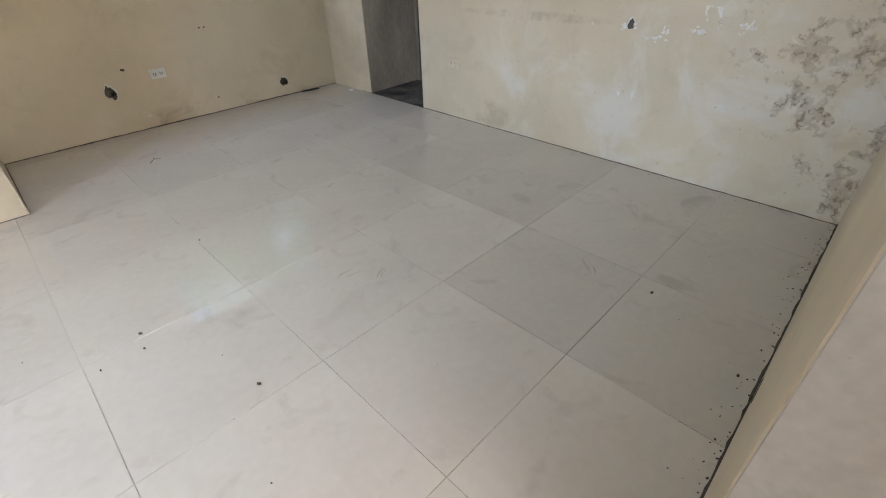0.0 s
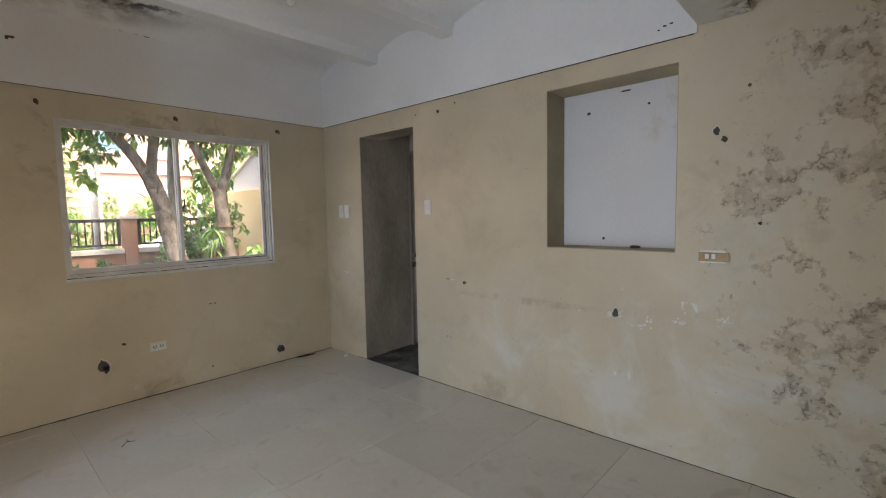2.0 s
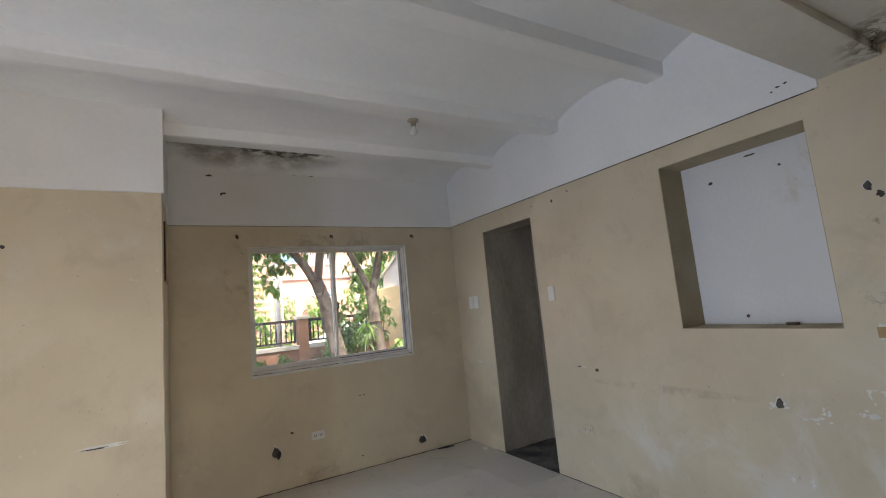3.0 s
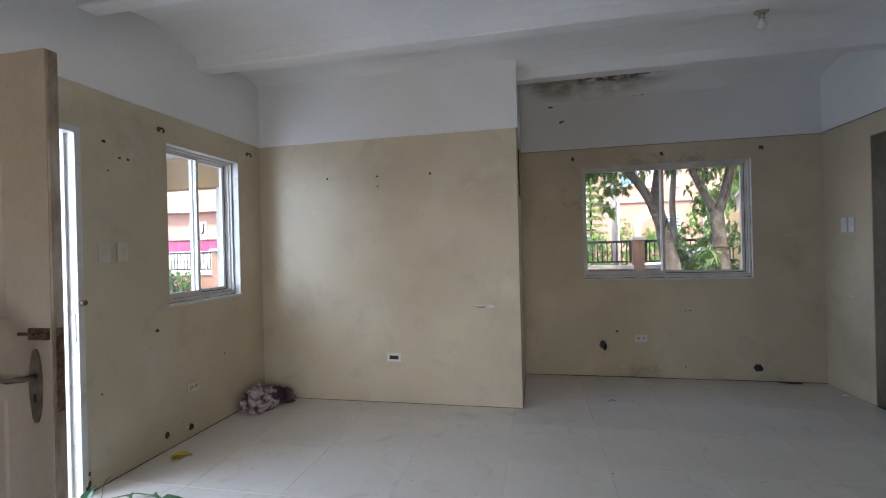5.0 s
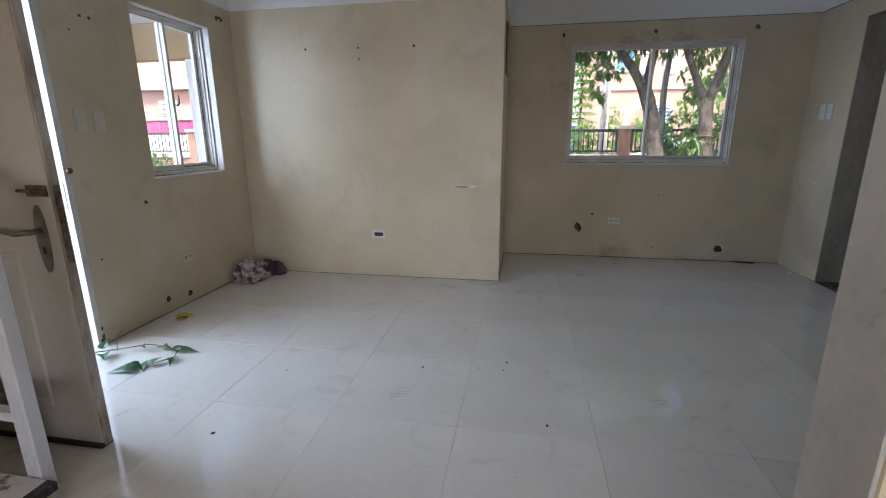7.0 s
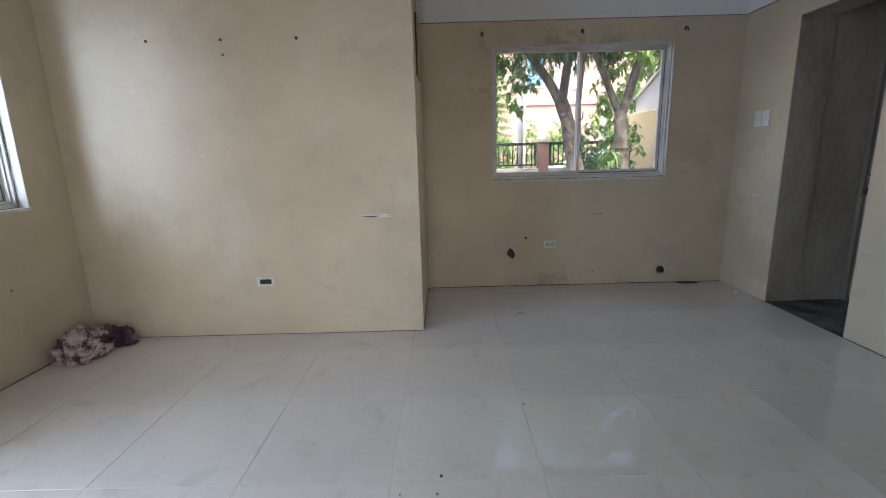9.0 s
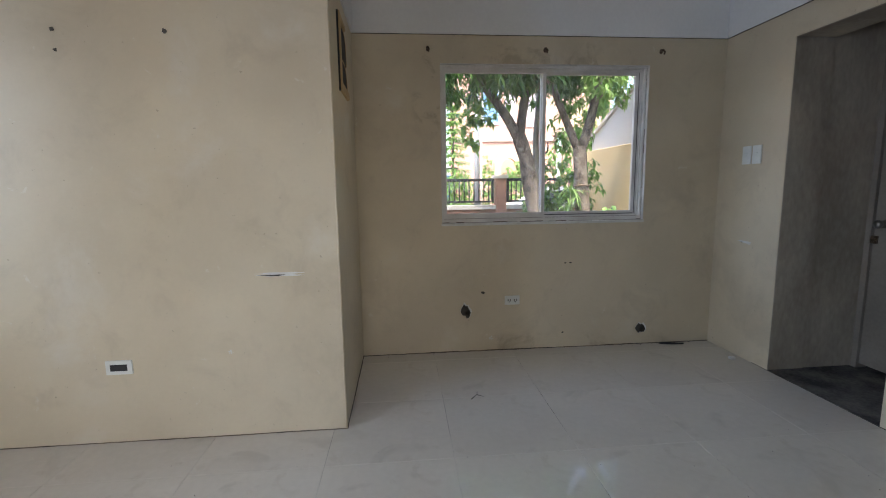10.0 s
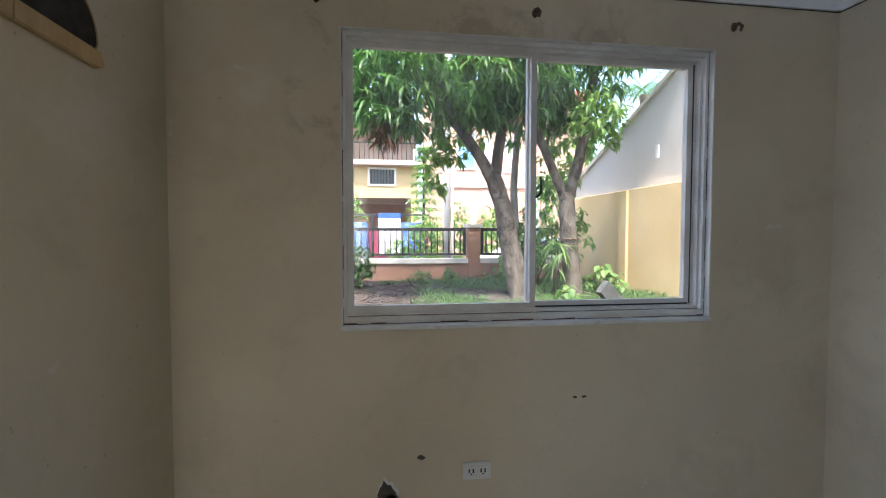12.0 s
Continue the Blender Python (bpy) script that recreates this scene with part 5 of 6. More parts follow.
for n, (a, b) in enumerate(zip(PILLARS[1:], PILLARS)):
    x0, x1 = a + 0.126, b - 0.126
    fe = thing("fence", "black iron grille on a low brown wall", "fence", ((x0 + x1) / 2, 12.2, 0.2), "fence bays")
    part("low_wall", soft_box(x0, x1, 12.12, 12.29, 0.1, 0.70, 0.006), brown, fe)
    part("coping", soft_box(x0, x1, 12.08, 12.33, 0.70, 0.80, 0.010, 2), cap, fe, "grey cement coping")
    g0, g1 = x0 + 0.03, x1 - 0.03
    part("top_bar", soft_box(g0, g1, 12.185, 12.225, 1.36, 1.43, 0.003), black_iron, fe)
    part("bottom_bar", soft_box(g0, g1, 12.185, 12.225, 0.86, 0.905, 0.003), black_iron, fe)
    part("stile", soft_box(g0, g0 + 0.06, 12.186, 12.224, 0.905, 1.36, 0.003), black_iron, fe)
    part("stile", soft_box(g1 - 0.06, g1, 12.186, 12.224, 0.905, 1.36, 0.003), black_iron, fe)
    k = 22
    bar_bm = tube(bmesh.new(), [(0, 0, 0.905), (0, 0, 1.11), (0, 0, 1.125), (0, 0, 1.14), (0, 0, 1.15), (0, 0, 1.165), (0, 0, 1.36)], [0.014, 0.014, 0.020, 0.023, 0.020, 0.014, 0.014], 6)
    bar_me = mesh_of("bar", bar_bm, black_iron)
    for i in range(k):
        bx = g0 + 0.06 + (g1 - g0 - 0.12) * (i + 0.5) / k
        ob = part("bar", bar_me, black_iron, fe)
        ob.location = (bx, 12.205, 0)

# side wall of the neighbour, yellow below and white gable above
yellow = shader("yellow_wall_paint", (0.66, 0.46, 0.22), (0.76, 0.56, 0.31), 0.9, 0.7, 0.1, 30)
stain(yellow, (0.50, 0.37, 0.21), 1.4, 0.52, 0.72, 0.3, warp=0.4)
structure("boundary_wall", soft_box(5.60, 5.75, 5.2, 12.6, 0.0, 2.07, 0.01), yellow, "yellow painted boundary wall of the garden", "wall")
structure("boundary_pilaster", soft_box(5.555, 5.601, 10.18, 10.42, 0.0, 2.055, 0.006), yellow, "yellow pilaster of the boundary wall", "wall")
bm = bmesh.new()
gb = [(5.2, 2.0), (12.6, 2.0), (12.6, 2.40), (8.2, 4.12), (5.2, 5.29)]
a = [bm.verts.new((5.76, y, z)) for y, z in gb]
b = [bm.verts.new((6.1, y, z)) for y, z in gb]
bm.faces.new(a), bm.faces.new(b[::-1])
for i in range(len(a)):
    bm.faces.new((a[i], b[i], b[(i + 1) % len(a)], a[(i + 1) % len(a)]))
nh = thing("neighbour_house", "white gable wall of the neighbouring house", "house", (6.0, 9.0, 0))
part("gable_wall", bm, shader("white_gable_paint", (0.48, 0.445, 0.42), (0.56, 0.525, 0.495), 0.8, 0.7, 0.1, 30), nh)
bm = bmesh.new()
for (y0, z0), (y1, z1) in (((12.75, 2.34), (8.2, 4.12)), ((8.2, 4.12), (5.2, 5.29))):
    vs = [bm.verts.new((x, y, z + dz)) for x in (5.70, 6.3) for dz in (0.0, 0.07) for y, z in ((y0, z0), (y1, z1))]
    for f in ((0, 1, 3, 2), (4, 6, 7, 5), (0, 4, 5, 1), (2, 3, 7, 6), (0, 2, 6, 4), (1, 5, 7, 3)):
        bm.faces.new([vs[i] for i in f])
part("verge", bm, cap, nh, "grey roof verge")
part("rag_hook", soft_box(5.74, 5.762, 9.60, 9.67, 2.52, 2.72, 0.004), paint_white, nh, "small white fixture on the gable")

# ---------- houses across the street ----------
peach = shader("peach_house_paint", (0.475, 0.275, 0.21), (0.54, 0.325, 0.255), 0.6, 0.8, 0.1, 20)
pale_yellow = shader("pale_yellow_house_paint", (0.44, 0.32, 0.16), (0.50, 0.38, 0.21), 0.6, 0.8, 0.1, 20)
cream_out = shader("cream_house_paint", (0.48, 0.375, 0.315), (0.55, 0.435, 0.37), 0.6, 0.8, 0.1, 20)
win_dark = shader("dark_window_glass", (0.03, 0.035, 0.04), (0.07, 0.075, 0.08), 2.0, 0.15, 0.0, 20)
win_blue = shader("blue_tinted_glass", (0.10, 0.22, 0.42), (0.18, 0.33, 0.55), 2.0, 0.15, 0.0, 20)
roof_red = shader("terracotta_roof", (0.26, 0.09, 0.05), (0.36, 0.14, 0.08), 2.0, 0.8, 0.3, 20)
HY = 22.0


def house_window(house, x0, x1, z0, z1, y, pane_mat, bars=0, slats=0):
    w = part("window", vox((x0 - 0.08, x0, x1, x1 + 0.08), (y - 0.05, y + 0.02), (z0 - 0.08, z0, z1, z1 + 0.08), lambda x, yy, z: not (x0 < x < x1 and z0 < z < z1)), trim_white, house)
    part("pane", soft_box(x0, x1, y - 0.02, y - 0.005, z0, z1, 0.002), pane_mat, w)
    for i in range(bars):
        bx = x0 + (x1 - x0) * (i + 0.5) / bars
        part("bar", tube(bmesh.new(), [(bx, y - 0.06, z0), (bx, y - 0.06, z1)], 0.018, 6), black_iron, w)
    for i in range(slats):
        bz = z0 + (z1 - z0) * (i + 0.5) / slats
        part("slat", box(bmesh.new(), x0, x1, y - 0.055, y - 0.02, bz - 0.03, bz + 0.03, None), trim_white, w)


yh = thing("yellow_house", "pale yellow two-storey house with open garage and balcony", "house", (0.0, 24.0, 0))
part("wall", vox((-5.0, -2.6, 2.70, 2.98), (HY, HY + 0.25), (-0.15, 2.75, 4.05), lambda x, y, z: z > 2.75 or x < -2.6 or x > 2.70), pale_yellow, yh)
part("garage_back", soft_box(-5.0, 2.98, HY + 4.2, HY + 4.4, -0.15, 2.75, 0.01), peach, yh, "peach garage back wall")
part("garage_side", soft_box(2.71, 2.97, HY + 0.26, HY + 4.2, -0.15, 2.75, 0.01), peach, yh, "peach garage side wall")
part("floor_slab", soft_box(-5.2, 3.15, HY - 0.5, HY + 4.4, 4.05, 4.25, 0.02), cream_out, yh, "balcony slab")
part("upper_wall", soft_box(-5.0, 2.9, HY + 1.4, HY + 1.6, 4.25, 5.6, 0.01), cream_out, yh)
part("roof", soft_box(-5.6, 3.2, HY - 0.7, HY + 4.6, 5.6, 5.85, 0.03), cream_out, yh, "flat overhanging roof")
part("garage_ceiling", soft_box(-5.0, 2.69, HY + 0.26, HY + 4.19, 2.75, 2.85, 0.01), cream_out, yh)
house_window(yh, 0.98, 2.0, 3.32, 3.92, HY, win_dark, bars=8)
part("balcony_rail", soft_box(-5.1, 3.1, HY - 0.46, HY - 0.41, 4.92, 4.98, 0.004), black_iron, yh)
for i in range(44):
    bx = -5.05 + 8.1 * i / 43
    part("baluster", tube(bmesh.new(), [(bx, HY - 0.435, 4.25), (bx, HY - 0.435, 4.92)], 0.014, 5), black_iron, yh)

ph = thing("peach_house", "peach and cream two-storey house with arched porch", "house", (8.0, 24.0, 0))
part("wall", soft_box(3.25, 8.2, HY + 0.3, HY + 0.55, -0.15, 7.2, 0.01), peach, ph)
part("string_course", soft_box(3.25, 8.2, HY + 0.22, HY + 0.30, 3.25, 3.45, 0.01), cream_out, ph, "cream moulding between the storeys")
part("wing", soft_box(8.2, 10.9, HY - 0.6, HY - 0.35, -0.15, 3.5, 0.01), peach, ph, "peach ground-floor wing")
part("upper_wing", soft_box(8.2, 10.9, HY + 0.6, HY + 0.85, 3.5, 7.0, 0.01), peach, ph)
part("ledge", soft_box(8.0, 11.1, HY - 0.9, HY + 0.9, 3.5, 3.72, 0.02), cream_out, ph)
part("roof", soft_box(3.5, 11.0, HY - 0.3, HY + 4.0, 7.2, 7.45, 0.03), roof_red, ph, "terracotta roof")
house_window(ph, 4.75, 5.45, 4.1, 5.5, HY + 0.3, win_blue)
for x0 in (5.75, 6.75):
    part("shutter", soft_box(x0, x0 + 0.5, HY + 0.25, HY + 0.30, 3.9, 5.4, 0.01), shader("lilac_shutter", (0.50, 0.42, 0.46), (0.58, 0.50, 0.54), 2.0, 0.6, 0.1, 30), ph, "pale lilac shutter")
house_window(ph, 6.6, 7.2, 1.5, 2.6, HY + 0.3, win_blue, slats=7)
house_window(ph, 9.2, 10.2, 1.3, 2.6, HY - 0.6, win_dark, slats=8)
po_bm = bmesh.new()
arch = [(5.1, -0.15), (5.1, 2.35), (5.75, 3.05), (6.4, 2.35), (6.4, -0.15), (6.15, -0.15)] + [(5.75 + 0.4 * math.cos(t_ * math.pi / 8), 1.95 + 0.5 * math.sin(t_ * math.pi / 8)) for t_ in range(9)] + [(5.35, -0.15)]
prism(po_bm, arch, HY - 0.6, HY - 0.3)
part("porch", po_bm, shader("pale_orange_porch_paint", (0.58, 0.41, 0.27), (0.65, 0.48, 0.34), 1.0, 0.8, 0.1, 20), ph, "pale orange arched porch front")
wh = thing("far_house", "peach house beyond the carport with white-framed window", "house", (-16.0, 21.0, 0))
part("wall", soft_box(-24.0, -7.0, 20.6, 20.9, -0.15, 6.4, 0.01), peach, wh)
part("ledge", soft_box(-24.2, -6.8, 20.2, 20.9, 3.55, 3.95, 0.02), cream_out, wh)
part("roof", soft_box(-24.6, -6.4, 20.0, 25.0, 6.4, 6.7, 0.03), roof_red, wh, "terracotta roof")
house_window(wh, -17.1, -16.2, 2.1, 3.0, 20.6, win_dark, slats=8)
house_window(wh, -13.6, -12.7, 2.1, 3.0, 20.6, win_dark, slats=8)

# maroon gate and its neighbours across the street
maroon = shader("maroon_sheet", (0.20, 0.03, 0.06), (0.30, 0.06, 0.10), 3.0, 0.5, 0.1, 40)
gt = thing("maroon_gate", "maroon sheet steel gate across the street", "gate", (0.8, 18.6, -0.15))
for i in range(6):
    part("panel", soft_box(-2.6 + i * 0.95, -1.68 + i * 0.95, 18.55, 18.6, -0.1, 1.45, 0.01), maroon, gt)
    part("upright", soft_box(-2.68 + i * 0.95, -2.61 + i * 0.95, 18.54, 18.62, -0.15, 1.95, 0.005), black_iron, gt)
part("top_bar", soft_box(-2.68, 3.1, 18.545, 18.615, 1.88, 1.95, 0.005), black_iron, gt)
cg = thing("corrugated_fence", "maroon corrugated sheet fence across the street", "fence", (-13.0, 18.6, -0.15))
cb = bmesh.new()
prev = None
for i in range(160):
    x = -22.0 + i * 0.08
    p = (cb.verts.new((x, 18.6 + 0.025 * (i % 2), -0.15)), cb.verts.new((x, 18.6 + 0.025 * (i % 2), 2.0)))
    if prev:
        cb.faces.new((prev[0], p[0], p[1], prev[1]))
    prev = p
part("sheet", cb, shader("crimson_corrugated_sheet", (0.34, 0.03, 0.10), (0.44, 0.06, 0.16), 3.0, 0.5, 0.1, 40), cg)
part("low_wall", soft_box(-22.0, -9.3, 18.3, 18.5, -0.15, 1.50, 0.01), paint_white, cg, "white low wall below the sheet")
part("top_rail", soft_box(-22.0, -9.3, 18.58, 18.64, 2.0, 2.06, 0.005), black_iron, cg)
bar_blue = shader("blue_plastic_drum", (0.03, 0.08, 0.28), (0.05, 0.12, 0.38), 3.0, 0.4, 0.0, 40)
for x in (0.75, 2.35, 2.62):
    d = thing("drum", "blue plastic drum by the gate", "drum", (x, 18.2, -0.15), "blue drums")
    part("body", lathe(bmesh.new(), [(0.26, 0), (0.28, 0.05), (0.28, 0.4), (0.29, 0.43), (0.28, 0.46), (0.28, 0.85), (0.29, 0.88), (0.28, 0.91), (0.25, 1.75), (0.2, 1.80)], pose(x, 18.2, -0.15), 18), bar_blue, d)
ba = thing("banner", "white and blue banner hung on the gate", "banner", (1.75, 18.5, 0.4))
part("cloth", soft_box(1.35, 2.1, 18.47, 18.485, 0.55, 1.98, 0.003), paint_white, ba)
part("stripe", soft_box(1.35, 2.1, 18.46, 18.469, 1.80, 1.98, 0.002), bar_blue, ba)
pole = thing("utility_pole", "grey steel utility pole on the street side", "pole", (2.95, 13.3, 0))
part("shaft", tube(bmesh.new(), [(2.95, 13.3, -0.15), (2.95, 13.3, 3.0), (2.95, 13.3, 7.5)], [0.075, 0.07, 0.055], 14), shader("galvanised_pole", (0.42, 0.43, 0.44), (0.55, 0.56, 0.57), 5.0, 0.5, 0.05, 60, metal=0.3), pole)
part("service_pipe", tube(bmesh.new(), [(3.06, 13.25, -0.15), (3.06, 13.25, 2.6)], 0.025, 10), cap, pole)


# parked car behind the fence
def car():
    c = thing("parked_car", "white parked car beyond the fence", "car", (5.9, 15.0, -0.145))
    body = bmesh.new()
    o = [(3.9, 0.05), (3.85, 0.45), (4.0, 0.62), (4.75, 0.72), (5.25, 1.12), (5.5, 1.20), (6.7, 1.20), (7.15, 1.05), (7.7, 0.72), (8.0, 0.62), (8.05, 0.3), (8.0, 0.05)]
    prism(body, o, 14.2, 15.9)
    bmesh.ops.bevel(body, geom=body.edges[:], offset=0.06, segments=3, affect="EDGES")
    part("body", body, shader("white_car_paint", (0.70, 0.72, 0.74), (0.78, 0.80, 0.82), 2.0, 0.2, 0.0, 40), c)
    for o2 in ([(4.95, 0.76), (5.32, 1.08), (6.0, 1.12), (6.0, 0.76)], [(6.08, 0.76), (6.08, 1.12), (6.65, 1.10), (7.05, 0.98), (7.3, 0.76)]):
        part("side_window", prism(bmesh.new(), o2, 14.18, 14.2), win_dark, c)
    for x in (4.75, 7.15):
        w = part("wheel", lathe(bmesh.new(), [(0.18, 0), (0.30, 0.0), (0.32, 0.04), (0.32, 0.16), (0.30, 0.2), (0.18, 0.2)], pose(x, 14.36, 0.175, 90, 0, 0), 24), black_iron, c)
        part("rim", lathe(bmesh.new(), [(0.05, 0.0), (0.18, 0.01), (0.18, 0.02)], pose(x, 14.17, 0.175, 90, 0, 0), 18), brushed, w)


car()


# ---------- trees and plants ----------
bark = shader("grey_brown_bark", (0.04, 0.03, 0.023), (0.19, 0.158, 0.128), 11.0, 0.9, 1.0, 55, stretch=(1, 1, 0.5), grain=0.6)
stain(bark, (0.25, 0.23, 0.205), 5.0, 0.58, 0.68, 0.6, warp=0.5)
mango = leaf_material("mango_leaf", (0.032, 0.085, 0.026), (0.11, 0.215, 0.06), 0.45, 0.4)
bright = leaf_material("young_green_leaf", (0.085, 0.17, 0.045), (0.23, 0.36, 0.11), 0.4, 0.45)
dead = leaf_material("dead_brown_leaf", (0.10, 0.05, 0.025), (0.24, 0.13, 0.07), 0.1, 0.8)
grass_m = leaf_material("garden_grass", (0.042, 0.095, 0.028), (0.12, 0.21, 0.065), 0.3, 0.6)
litter_m = leaf_material("leaf_litter", (0.022, 0.017, 0.016), (0.24, 0.175, 0.15), 0.05, 0.9)


def limb(bm, pts, r0, r1, sides=10):
    """A tapering limb through pts, with a few more points between them."""
    P = [Vector(p) for p in pts]
    fine = []
    for n in range(len(P) - 1):
        p0, p1, p2, p3 = P[max(n - 1, 0)], P[n], P[n + 1], P[min(n + 2, len(P) - 1)]
        for s in (0, 0.25, 0.5, 0.75):
            fine.append(0.5 * ((2 * p1) + (p2 - p0) * s + (2 * p0 - 5 * p1 + 4 * p2 - p3) * s * s + (3 * p1 - p0 - 3 * p2 + p3) * s ** 3))
    fine.append(P[-1])
    k = len(fine) - 1
    tube(bm, fine, [r0 + (r1 - r0) * i / k for i in range(k + 1)], sides, wobble=0.10)


def rosette(bm, c, rnd, n, ln, w, droop=0.8):
    """A tuft of long hanging leaves at the end of a twig."""
    for _ in range(n):
        a = rnd.uniform(0, 2 * math.pi)
        d = Vector((math.cos(a), math.sin(a), rnd.uniform(-1.0, 0.55) * droop - 0.15))
        leaf_blade(bm, Vector(c) + Vector((rnd.gauss(0, 0.03), rnd.gauss(0, 0.03), rnd.gauss(0, 0.04))), d, (0, 0, 1), ln * rnd.uniform(0.65, 1.15), w * rnd.uniform(0.8, 1.2), rnd.uniform(0.2, 0.6))


def crown(name, zones, material, parent, sd, ln=0.24, w=0.045, per=11, label=""):
    """zones: (centre, half sizes, tufts). Tufts thin out towards a zone's rim."""
    rnd = random.Random(sd)
    bm = bmesh.new()
    for c, h, n in zones:
        for _ in range(n):
            while True:
                p = Vector((rnd.uniform(-1, 1), rnd.uniform(-1, 1), rnd.uniform(-1, 1)))
                if p.length < 1:
                    break
            rosette(bm, (c[0] + p.x * h[0], c[1] + p.y * h[1], c[2] + p.z * h[2]), rnd, per, ln, w)
    return part(name, bm, material, parent, label)


t1 = thing("mango_tree", "forked mango tree with grey bark before the fence", "tree", (3.42, 9.6, GZ), "garden trees")
bm = bmesh.new()
limb(bm, [(3.54, 9.6, 0.25), (3.47, 9.6, 0.62), (3.33, 9.6, 1.25), (3.23, 9.6, 1.75), (3.08, 9.6, 2.18)], 0.172, 0.118, 14)
limb(bm, [(3.09, 9.6, 2.08), (2.86, 9.58, 2.48), (2.50, 9.52, 2.92), (2.12, 9.45, 3.30), (1.7, 9.3, 3.8)], 0.095, 0.05)
limb(bm, [(3.10, 9.6, 2.08), (3.17, 9.62, 2.55), (3.24, 9.65, 3.1), (3.2, 9.75, 3.9), (3.3, 9.7, 4.8)], 0.092, 0.05)
limb(bm, [(2.47, 9.52, 2.97), (2.3, 9.1, 3.2), (2.1, 8.7, 3.4)], 0.05, 0.02)
limb(bm, [(3.2, 9.65, 3.1), (3.6, 9.3, 3.5), (3.9, 9.0, 3.9)], 0.06, 0.02)
part("trunk", bm, bark, t1)
crown("crown", [((2.0, 9.0, 3.45), (1.25, 1.0, 0.75), 190), ((3.1, 9.4, 3.75), (1.1, 1.2, 0.85), 170), ((2.85, 9.2, 3.1), (0.40, 0.35, 0.32), 40), ((2.6, 9.6, 4.8), (2.0, 1.6, 0.9), 110), ((1.25, 9.3, 3.5), (0.7, 0.8, 0.9), 120), ((1.5, 8.7, 3.0), (0.5, 0.5, 0.45), 40), ((3.6, 9.2, 5.2), (2.4, 1.6, 1.3), 80), ((3.3, 9.0, 3.35), (0.5, 0.5, 0.4), 30)], mango, t1, 11)
crown("young_leaves", [((2.35, 9.9, 2.55), (0.38, 0.4, 0.55), 26), ((2.6, 10.2, 3.0), (0.6, 0.4, 0.4), 20)], bright, t1, 12, 0.16, 0.07, 9, "bright young leaves")
crown("dead_bunch", [((1.52, 8.75, 2.62), (0.13, 0.13, 0.34), 18), ((3.35, 9.0, 3.0), (0.08, 0.08, 0.18), 4)], dead, t1, 13, 0.2, 0.035, 10, "hanging bunch of dead brown leaves")

t2 = thing("mango_tree", "pale-barked mango tree forking in a wide V", "tree", (4.35, 9.6, GZ), "garden trees")
bm = bmesh.new()
limb(bm, [(4.38, 9.6, 0.25), (4.34, 9.6, 0.7), (4.28, 9.6, 1.3), (4.23, 9.6, 1.95)], 0.15, 0.112, 14)
limb(bm, [(4.22, 9.6, 1.85), (4.06, 9.6, 2.2), (3.82, 9.55, 2.68), (3.66, 9.5, 3.05), (3.5, 9.4, 3.6)], 0.08, 0.045)
limb(bm, [(4.24, 9.6, 1.85), (4.38, 9.6, 2.25), (4.48, 9.6, 2.7), (4.57, 9.6, 3.2), (4.7, 9.5, 4.2)], 0.10, 0.05)
limb(bm, [(4.49, 9.6, 2.75), (4.9, 9.7, 3.1), (5.2, 9.9, 3.4)], 0.04, 0.015)
part("trunk", bm, bark, t2)
crown("crown", [((4.35, 9.6, 3.7), (0.75, 0.9, 0.55), 80), ((4.3, 9.5, 4.7), (1.6, 1.3, 1.1), 140), ((3.7, 9.2, 3.4), (0.45, 0.6, 0.4), 30), ((4.05, 9.9, 3.1), (0.32, 0.4, 0.4), 38)], mango, t2, 21)
crown("young_leaves", [((4.75, 10.6, 3.0), (0.45, 0.5, 0.55), 40), ((4.35, 9.0, 3.05), (0.35, 0.35, 0.3), 22), ((4.5, 10.8, 2.4), (0.4, 0.4, 0.5), 26), ((4.95, 9.9, 3.15), (0.45, 0.4, 0.4), 34)], bright, t2, 22, 0.18, 0.055, 9, "bright young leaves")
tie = tube(bmesh.new(), [(4.285 + 0.142 * math.cos(a * math.pi / 10), 9.6 + 0.142 * math.sin(a * math.pi / 10), 1.24 + 0.01 * math.sin(a)) for a in range(21)], 0.012, 6, caps=False)
part("wire_tie", tie, rust, t2, "rusty wire tied round the trunk")

t3 = thing("sapling", "slim grey sapling stem behind the mango tree", "tree", (3.85, 10.9, GZ), "garden trees")
bm = bmesh.new()
limb(bm, [(3.86, 10.9, 0.25), (3.84, 10.9, 1.2), (3.80, 10.9, 2.2), (3.86, 10.9, 3.2), (3.8, 10.9, 4.4)], 0.085, 0.045)
limb(bm, [(3.81, 10.9, 1.6), (3.66, 10.85, 1.85), (3.60, 10.85, 2.1)], 0.035, 0.015)
part("trunk", bm, shader("pale_sapling_bark", (0.16, 0.145, 0.125), (0.34, 0.32, 0.29), 9.0, 0.9, 0.6, 45, stretch=(1, 1, 0.35)), t3)
crown("crown", [((3.8, 10.8, 4.3), (0.8, 0.8, 0.7), 40), ((3.75, 10.8, 3.2), (0.35, 0.35, 0.3), 12)], mango, t3, 31)


